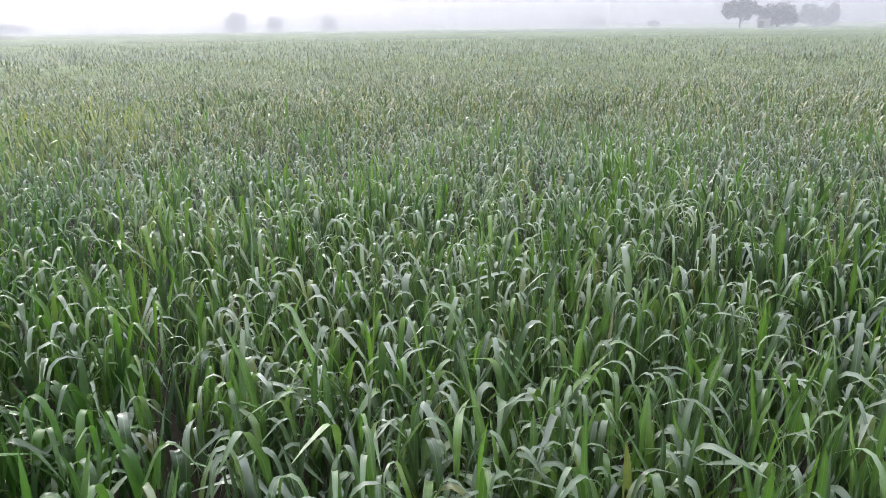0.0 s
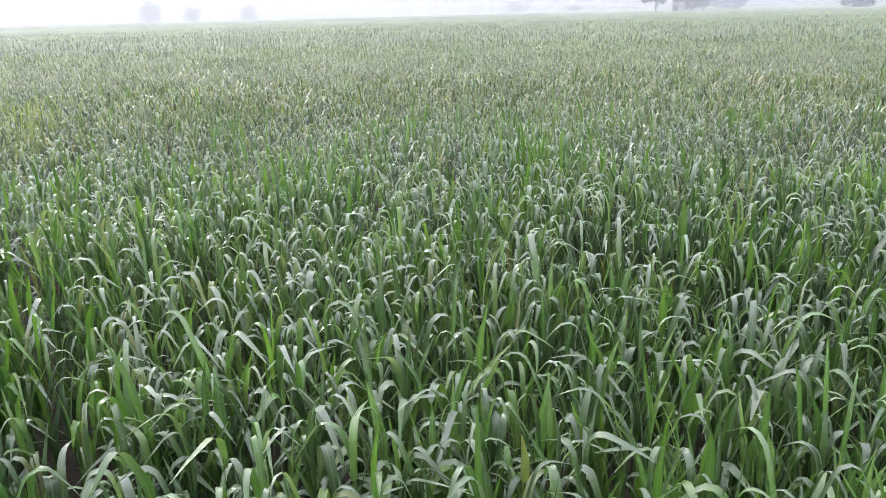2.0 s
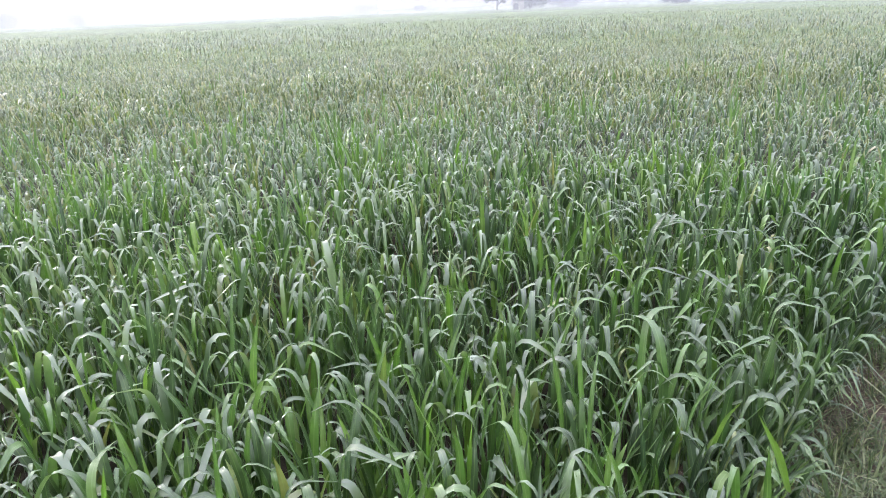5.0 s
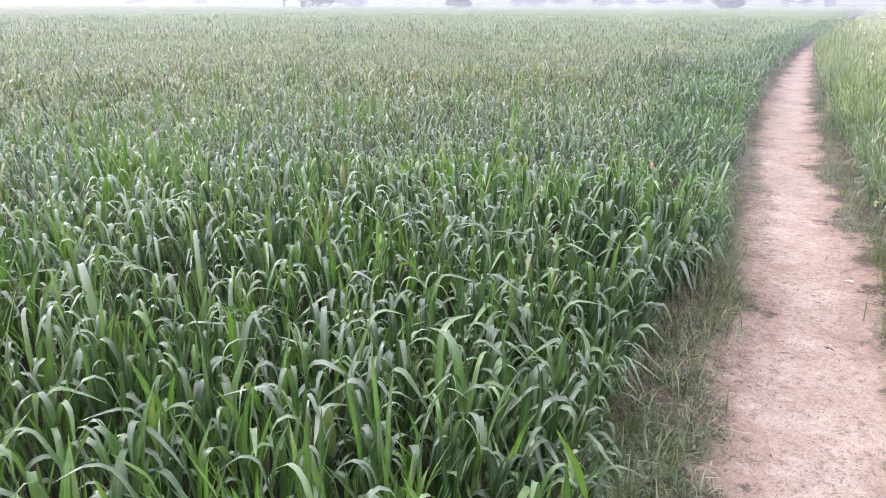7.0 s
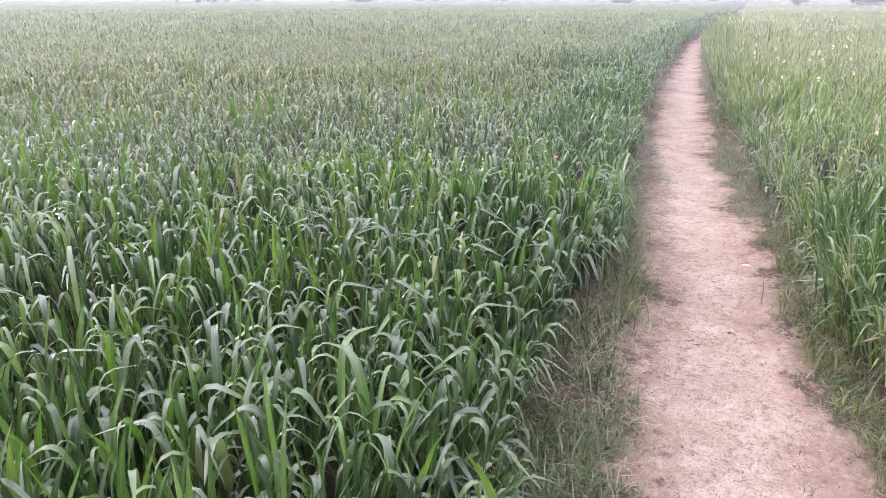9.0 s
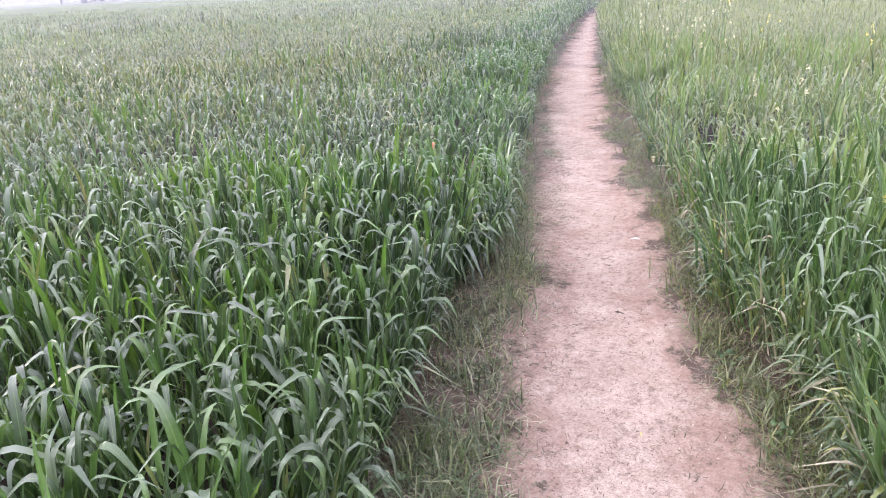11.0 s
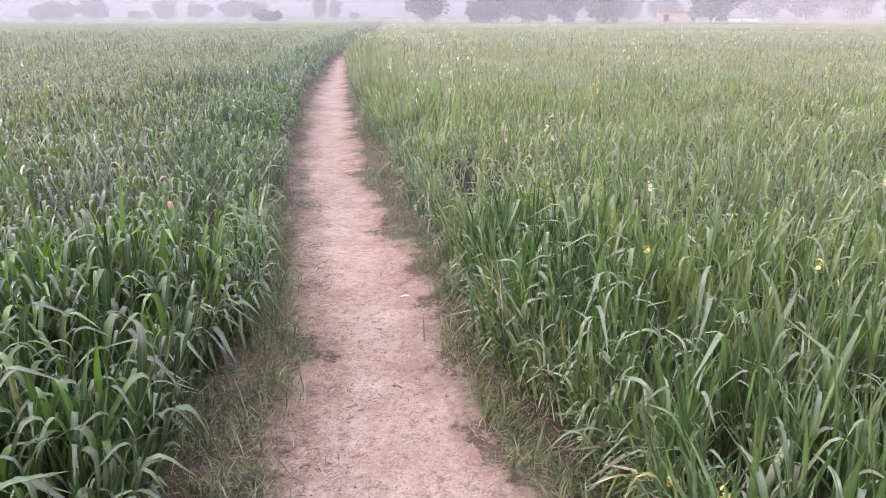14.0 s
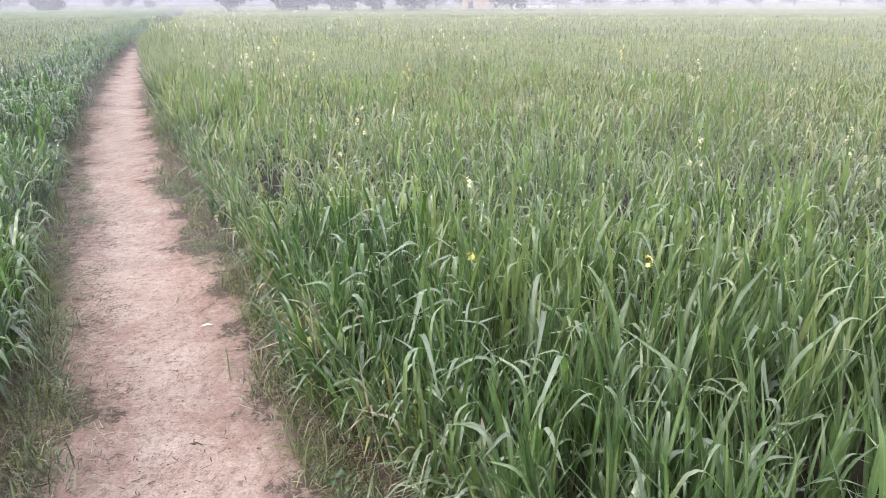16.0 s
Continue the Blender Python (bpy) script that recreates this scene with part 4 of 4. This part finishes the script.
def crumbs(xy, rng, size, mat, name, label):
    """Small earth crumbs: squashed eight-sided lumps."""
    n = len(xy)
    s = np.clip(rng.gamma(2.0, size / 2, n), 0.001, 0.008)
    unit = np.array([(1, 0, 0), (0, 1, 0), (-1, 0, 0), (0, -1, 0), (0, 0, 0.8), (0, 0, -0.6)], float)
    v = unit[None] * s[:, None, None] * rng.uniform(0.6, 1.3, (n, 6, 1)) + np.column_stack([xy, lie(xy[:, 0], xy[:, 1])])[:, None]
    f = np.array([(0, 1, 4), (1, 2, 4), (2, 3, 4), (3, 0, 4), (1, 0, 5), (2, 1, 5), (3, 2, 5), (0, 3, 5)])
    f = (f[None] + (np.arange(n) * 6)[:, None, None]).reshape(-1, 3)
    return tagged(new(name, grid_mesh(name, v.reshape(-1, 3), f, mat)), label, "soil", kind="stuff")


lumps = clumpy(strip(5000, 1.8, 13, RNG, lambda u: bare_right(u) - 0.1, lambda u: bare_left(u) + 0.15)[0], RNG, 3.4, -0.05)
crumbs(lumps, RNG, 0.0026, m_clod, "earth_crumbs", "loose crumbs of earth on the path")


# ---- mustard among the wheat ----
def mustard(x, y, height, rng, pale=False, heads=1):
    plant = new("mustard_plant")
    lean = rng.normal(0, 0.05, 2)
    tip = Vector((lean[0] * height, lean[1] * height, height))
    part("stem", tube([(0, 0, -0.02), (tip.x * 0.3, tip.y * 0.3, height * 0.5), tip], [0.0045, 0.0035, 0.002], 5, m_stem, "stem"), plant)
    mat = m_pale_petal if pale else m_petal
    spread = 0.05 if height > 0.2 else 0.012
    for h in range(heads):
        top = tip if h == 0 else Vector((tip.x * 0.7 + rng.normal(0, spread), tip.y * 0.7 + rng.normal(0, spread), height * rng.uniform(0.78, 0.95)))
        if h:
            part("branch", tube([(tip.x * 0.4, tip.y * 0.4, height * 0.6), top], [0.0025, 0.0016], 4, m_stem, "branch"), plant)
        vs, fs = [], []
        for k in range(11):
            a, rr, dz = rng.uniform(0, 6.28), rng.uniform(0.002, 0.012), rng.normal(-0.006, 0.012)
            c = np.array([top.x + rr * math.cos(a), top.y + rr * math.sin(a), top.z + dz])
            turn = rng.uniform(0, 1.5)
            face = Matrix.Rotation(rng.uniform(0.2, 1.3), 3, Vector((-math.sin(a), math.cos(a), 0)))
            for q in range(4):
                b = turn + q * 1.5708
                d = np.array(face @ Vector((math.cos(b), math.sin(b), 0.25)))
                e = np.array(face @ Vector((-math.sin(b), math.cos(b), 0))) * 0.0045
                i = len(vs)
                vs += [c, c + d * 0.0055 - e, c + d * 0.0085, c + d * 0.0055 + e]
                fs.append((i, i + 1, i + 2, i + 3))
        part("flower_head", grid_mesh("flower_head", np.array(vs), np.array(fs), mat, False), plant, "pale cream petals" if pale else "clustered yellow petals")
    for k in range(2):
        leaf = part("leaf", one_blade("leaf", rng, 0.3, False, m_wheat_part), plant)
        leaf.location, leaf.rotation_euler = (tip.x * 0.3, tip.y * 0.3, height * (0.3 + 0.2 * k)), (0, 0, rng.uniform(0, 6.28))
        leaf.scale = (0.6, 1.3, 0.5)
    plant.location = (x - tip.x, y - tip.y, 0)
    return tagged(plant, "wild mustard with cream flowers standing in the wheat" if pale else "wild mustard with yellow flowers standing in the wheat", "mustard plant", "mustard among the wheat")


rng_m = np.random.default_rng(21)
for x, y, h, pale, heads in ((4.26, 0.72, 0.55, False, 1), (4.02, 0.17, 0.635, False, 1), (4.20, 1.29, 0.25, False, 2), (3.05, 0.46, 0.36, False, 2), (5.14, 0.76, 0.61, True, 1), (3.62, 0.82, 0.14, True, 2), (11.99, -1.04, 0.84, False, 4),
                             (10.43, 2.77, 0.84, False, 4), (9.01, 1.51, 0.83, False, 4), (9.0, 3.43, 0.81, True, 3), (5.88, 1.52, 0.58, True, 1), (5.91, 2.23, 0.24, True, 2), (6.95, 1.95, 0.62, True, 2), (8.9, 3.0, 0.8, True, 3)):
    mustard(x, y, h, rng_m, pale, heads)
for i in range(110):
    if i < 34:
        u = 8 + 20 * rng_m.random() ** 1.1
        v = float(right_edge(u)) - 0.1 - abs(rng_m.normal(0, 1.1))
    else:
        u, v = rng_m.uniform(4.5, 24), -0.9 - rng_m.uniform(0.4, 15)
    x, y = to_world(u, v)
    near = math.hypot(x - 1.6, y - 0.6)
    mustard(x, y, rng_m.uniform(0.56, 0.72) + (0.38 if near > 10 else 0.26 if near > 6 else 0.06), rng_m, rng_m.random() < 0.8, int(rng_m.integers(2, 5)))

# the flowering strip at the far end of the wheat
n = 700
az = np.arctan2(0.361, 0.932) + (np.arctan2(0.134, 0.991) - np.arctan2(0.361, 0.932)) * RNG.random(n) ** 1.2 + 0.02
rad = RNG.uniform(42, 66, n)
fx, fy = 1.5 + rad * np.cos(az), 0.6 + rad * np.sin(az)
keep = inside_right(np.column_stack([fx, fy]))
n = len(keep)
stuff("mustard_strip", ribbons(np.column_stack([keep, 0.66 + 0.55 * RNG.random(n) ** 1.3]), RNG.uniform(0, 6.28, n), np.full(n, 0.9), np.zeros(n), np.full(n, 0.07), np.full(n, 0.06), 1, 2),
      m_pale_petal, "pale flowering mustard at the far end of the wheat", "mustard")


# ---- small things on and beside the path ----
def flake(name, x, y, z, length, width, turn, mat, label, cat, curl=0.5):
    v, f, uv = ribbons(np.zeros((1, 3)), np.zeros(1), np.array([1.3]), np.array([curl]), np.array([length]), np.array([width]), 8, 3, twist=np.array([0.3]))
    ob = new(name, grid_mesh(name, v, f, mat, True, uv))
    ob.location, ob.rotation_euler = (x, y, z + float(lie([x], [y])[0]) + 0.002 if z < 0.1 else z), (0, 0, radians(turn))
    return tagged(ob, label, cat)


flake("paper_scrap", 4.80, 1.96, 0.006, 0.05, 0.017, -70, m_scrap, "small white scrap lying on the path", "scrap")
flake("fallen_leaf", 3.10, 1.18, 0.0, 0.02, 0.008, 20, m_yleaf, "small yellow leaf fallen on the path", "leaf")
flake("dead_leaf", 4.20, 2.85, 0.58, 0.07, 0.022, 200, m_deadleaf, "rust-brown dead leaf caught in the oat crop", "leaf", 1.6)
flake("fallen_leaf", 4.16, 2.30, 0.02, 0.05, 0.02, 60, m_straw, "dry beige leaf lying on the verge", "leaf")
rng_t = np.random.default_rng(3)
for x, y, ln, turn in ((13.6, 6.9, 0.36, 62), (3.9, 1.62, 0.05, 80), (5.1, 2.2, 0.06, 10), (3.62, 2.03, 0.12, 95)):
    pts = [Vector((ln * (k / 4 - 0.5), 0.06 * ln * rng_t.normal(), 0.004 + 0.004 * rng_t.random())) for k in range(5)]
    twig = new("twig", tube(pts, [0.0022, 0.0024, 0.0022, 0.0018, 0.0012], 5, m_bark, "twig"))
    twig.location, twig.rotation_euler = (x, y, float(lie([x], [y])[0]) + 0.002), (0, 0, radians(turn))
    tagged(twig, "thin dry brown twig lying on the path", "twig", "twigs on the path")


def weed(x, y, turn, rng):
    """A rosette of round leaves on short stalks."""
    w = new("weed")
    for k in range(6):
        a = turn + k * 1.05 + rng.normal(0, 0.2)
        reach, lift, r = rng.uniform(0.02, 0.045), rng.uniform(0.02, 0.06), rng.uniform(0.008, 0.016)
        tip = (reach * math.cos(a), reach * math.sin(a), lift)
        part("stalk", tube([(0, 0, -0.01), tip], [0.0016, 0.0012], 4, m_stem, "stalk"), w)
        vs = [tip] + [(tip[0] + r * math.cos(a + q * math.pi / 4) * (1.0 if q % 2 else 0.92), tip[1] + r * math.sin(a + q * math.pi / 4), lift + 0.006 * math.cos(q * math.pi / 2) + 0.4 * r * math.cos(q * math.pi / 4) * 0.4) for q in range(8)]
        me = grid_mesh("leaf", np.array(vs), np.array([(0, 1 + q, 1 + (q + 1) % 8) for q in range(8)]), m_wheat_part)
        part("leaf", me, w)
    w.location = (x, y, float(lie([x], [y])[0]))
    return tagged(w, "small round-leaved green weed at the wheat's edge", "weed", "weeds along the verge")


rng_w = np.random.default_rng(8)
for u, v in ((3.75, -0.70), (3.3, -0.78), (4.35, -0.70), (5.1, -0.72), (5.9, -0.68), (7.0, -0.66), (2.9, 0.36), (4.1, 0.40), (5.3, 0.42)):
    x, y = to_world(u, v)
    weed(x, y, rng_w.uniform(0, 6), rng_w)


# ---- distance: trees, a farm building, walls in the mist ----
def tree(x, y, width, height, seed, tall=False, forked=False, leaves=100):
    rng = np.random.default_rng(seed)
    width *= 1.22
    t = new("tree")
    clear = height * (0.12 if not forked else 0.30)
    r0 = 0.028 * height + 0.05
    part("trunk", tube([(0, 0, -0.2), (0.02 * height * rng.normal(), 0, clear), (0.03 * height * rng.normal(), 0.03 * height * rng.normal(), height * 0.6)], [r0, r0 * 0.8, r0 * 0.35], 7, m_bark, "trunk"), t)
    clumps = []
    for k in range(5):
        a = rng.uniform(0, 6.28)
        tip = (width * 0.33 * math.cos(a), width * 0.33 * math.sin(a), height * rng.uniform(0.5, 0.8))
        part("limb", tube([(0, 0, clear * rng.uniform(0.8, 1.2)), (tip[0] * 0.45, tip[1] * 0.45, (clear + tip[2]) * 0.5), tip], [r0 * 0.5, r0 * 0.35, r0 * 0.15], 5, m_bark, "limb"), t)
        clumps.append(tip)
    foot = height * (0.03 if not forked else 0.34)
    half = (height - foot) / 2
    spread = 0.085 * min(width, 2 * half)
    while len(clumps) < (56 if tall else 40):
        q = rng.uniform(-1, 1, 3)
        if np.dot(q, q) > 1 or np.dot(q, q) < 0.12:
            continue
        lump = 1 + 0.1 * math.sin(3 * math.atan2(q[1], q[0]) + seed) * (1 - abs(q[2]))
        if tall:
            lump *= 1 - 0.5 * max(0.0, q[2]) ** 1.5
        clumps.append((q[0] * (width / 2 - 1.4 * spread) * lump, q[1] * (width / 2 - 1.4 * spread) * lump, foot + half + q[2] * (half - 1.4 * spread)))
    vs = []
    size = 0.03 * min(width, height) + 0.11
    for c in clumps:
        m = leaves
        g = rng.normal(0, 1, (m, 3))
        g *= np.minimum(1, 1.7 / np.linalg.norm(g, axis=1, keepdims=True))
        p = np.array(c) + g * spread * rng.uniform(0.8, 1.35)
        p[:, 2] = np.abs(p[:, 2] - 0.1) + 0.1
        q1, q2 = rng.normal(0, 1, (m, 3)), rng.normal(0, 1, (m, 3))
        q1 /= np.linalg.norm(q1, axis=1, keepdims=True)
        q2 = np.cross(q1, q2)
        q2 /= np.linalg.norm(q2, axis=1, keepdims=True)
        s = size * rng.uniform(0.6, 1.3, (m, 1))
        vs.append(np.stack([p - q1 * s, p - q2 * s * 0.5, p + q1 * s, p + q2 * s * 0.5], 1))
    v = np.concatenate(vs).reshape(-1, 3)
    part("crown", grid_mesh("crown", v, np.arange(len(v)).reshape(-1, 4), m_tree, False), t, "uneven dusky green leaf crown")
    t.location = (x, y, 0)
    return t


NEAR_TREES = ((114.3, 41.4, 5.8, 9.2, 1), (122.6, 34.6, 4.4, 4.4, 1), (122.5, 31.5, 5.4, 9.4, 1), (128.3, 28.6, 5.6, 10.4, 1), (124.0, 26.6, 5.0, 8.0, 0), (122.0, 24.0, 5.2, 8.4, 0), (126.6, 21.2, 6.6, 10.2, 1), (120.7, 14.0, 5.0, 5.8, 1), (116.4, -1.5, 6.6, 7.0, 0))
FAR_TREES = ((-42.5, 226.2, 6.1, 6.3, 0), (-31.0, 228.1, 5.3, 4.9, 0), (-15.4, 229.8, 4.6, 5.0, 0), (62.1, 125.9, 6.1, 5.5, 2), (72.1, 132.0, 6.0, 4.9, 0), (88.2, 145.7, 6.6, 5.5, 0), (83.3, 288.6, 9.2, 4.2, 0), (104.3, 281.7, 4.5, 2.7, 0),
             (-110.5, 235.5, 8.8, 3.9, 0), (95.5, 117.3, 4.6, 2.9, 0), (132.0, 138.6, 3.5, 4.1, 0), (138.3, 139.5, 6.7, 5.3, 0), (190.5, 179.1, 9.5, 7.2, 0), (199.6, 169.0, 7.0, 3.5, 0))
MORE_TREES = ((235.8, 187.8, 9.0, 8.1, 0), (259.0, 190.5, 9.7, 7.3, 0), (266.8, 179.5, 12.3, 8.9, 0), (280.3, 177.0, 10.2, 8.7, 0), (129.0, 78.8, 4.7, 3.2, 0), (231.5, 121.6, 4.5, 9.4, 1), (251.8, 125.9, 4.8, 7.5, 0), (254.8, 119.9, 3.3, 3.3, 0),
              (220.7, 18.3, 6.6, 9.0, 0), (201.3, 8.1, 8.8, 6.6, 0))
WOOD = ((241.2, -18.1, 13.0, 13.0, 0), (245.0, -30.1, 13.2, 14.7, 0), (238.2, -41.3, 12.8, 13.5, 0), (255.4, -57.3, 11.7, 12.1, 0), (223.2, -61.9, 10.1, 11.2, 0), (225.1, -72.8, 8.5, 10.2, 0), (245.0, -91.5, 12.9, 12.1, 0), (231.1, -99.2, 12.1, 12.1, 0), (231.7, -109.9, 10.3, 11.4, 0), (223.1, -115.8, 11.5, 11.5, 0))
for i, (x, y, w, h, shape) in enumerate(NEAR_TREES):
    tagged(tree(x, y, w, h, 100 + i, shape == 1), "dark bushy tree at the far edge of the wheat" if h < 8 else "tall dark tree at the far edge of the wheat", "tree", "trees beyond the wheat")
for i, (x, y, w, h, shape) in enumerate(FAR_TREES):
    tagged(tree(x, y, w, h, 200 + i, False, shape == 2), "round-crowned tree standing alone in the mist" if shape != 2 else "spreading tree with a forked trunk in the mist", "tree", "scattered trees in the mist")
for i, (x, y, w, h, shape) in enumerate(MORE_TREES):
    tagged(tree(x, y, w, h, 300 + i, shape == 1, leaves=110), "faint grey tree far off in the mist", "tree", "scattered trees in the mist")
for i, (x, y, w, h, shape) in enumerate(WOOD):
    tagged(tree(x, y, w, h, 400 + i, leaves=110), "faint tall tree of the distant wood", "tree", "trees of the distant wood")


def box(name, size, at, mat, parent, label=""):
    bm = bmesh.new()
    bmesh.ops.create_cube(bm, size=1, matrix=Matrix.Translation(at) @ Matrix.Diagonal((*size, 1)))
    bmesh.ops.bevel(bm, geom=bm.edges[:], offset=0.02, segments=1, affect="EDGES")
    me = bpy.data.meshes.new(name)
    bm.to_mesh(me)
    bm.free()
    me.materials.append(mat)
    return part(name, me, parent, label)


def hut(x, y, wide, high, deep, turn, label, coat=m_wallp, note="peach-coloured plaster wall"):
    h = new("farm_building")
    box("wall", (deep, wide, high), (0, 0, high / 2), coat, h, note)
    box("roof", (deep + 0.3, wide + 0.3, 0.16), (0, 0, high + 0.08), m_roof, h, "flat grey roof slab")
    box("door", (0.05, 0.9, min(1.9, high * 0.8)), (-deep / 2 - 0.027, wide * 0.2, min(1.9, high * 0.8) / 2), m_dark, h, "dark doorway")
    h.location, h.rotation_euler = (x, y, 0), (0, 0, radians(turn))
    return tagged(h, label, "building")


hut(151.4, 4.9, 5.5, 2.2, 4.0, 4, "low peach-coloured farm building under distant trees")
hut(68.3, 129.5, 2.1, 2.1, 2.0, 60, "small pale hut beside a tree in the mist", m_palewall, "pale beige plaster wall")
low = new("boundary_wall")
for k in range(3):
    box("wall_panel", (0.2, 2.6, 1.1), (0, -3 + 3.0 * k, 0.55), m_white, low)
low.location = (150, -6, -0.03)
tagged(low, "low whitewashed wall in panels behind the trees", "wall")
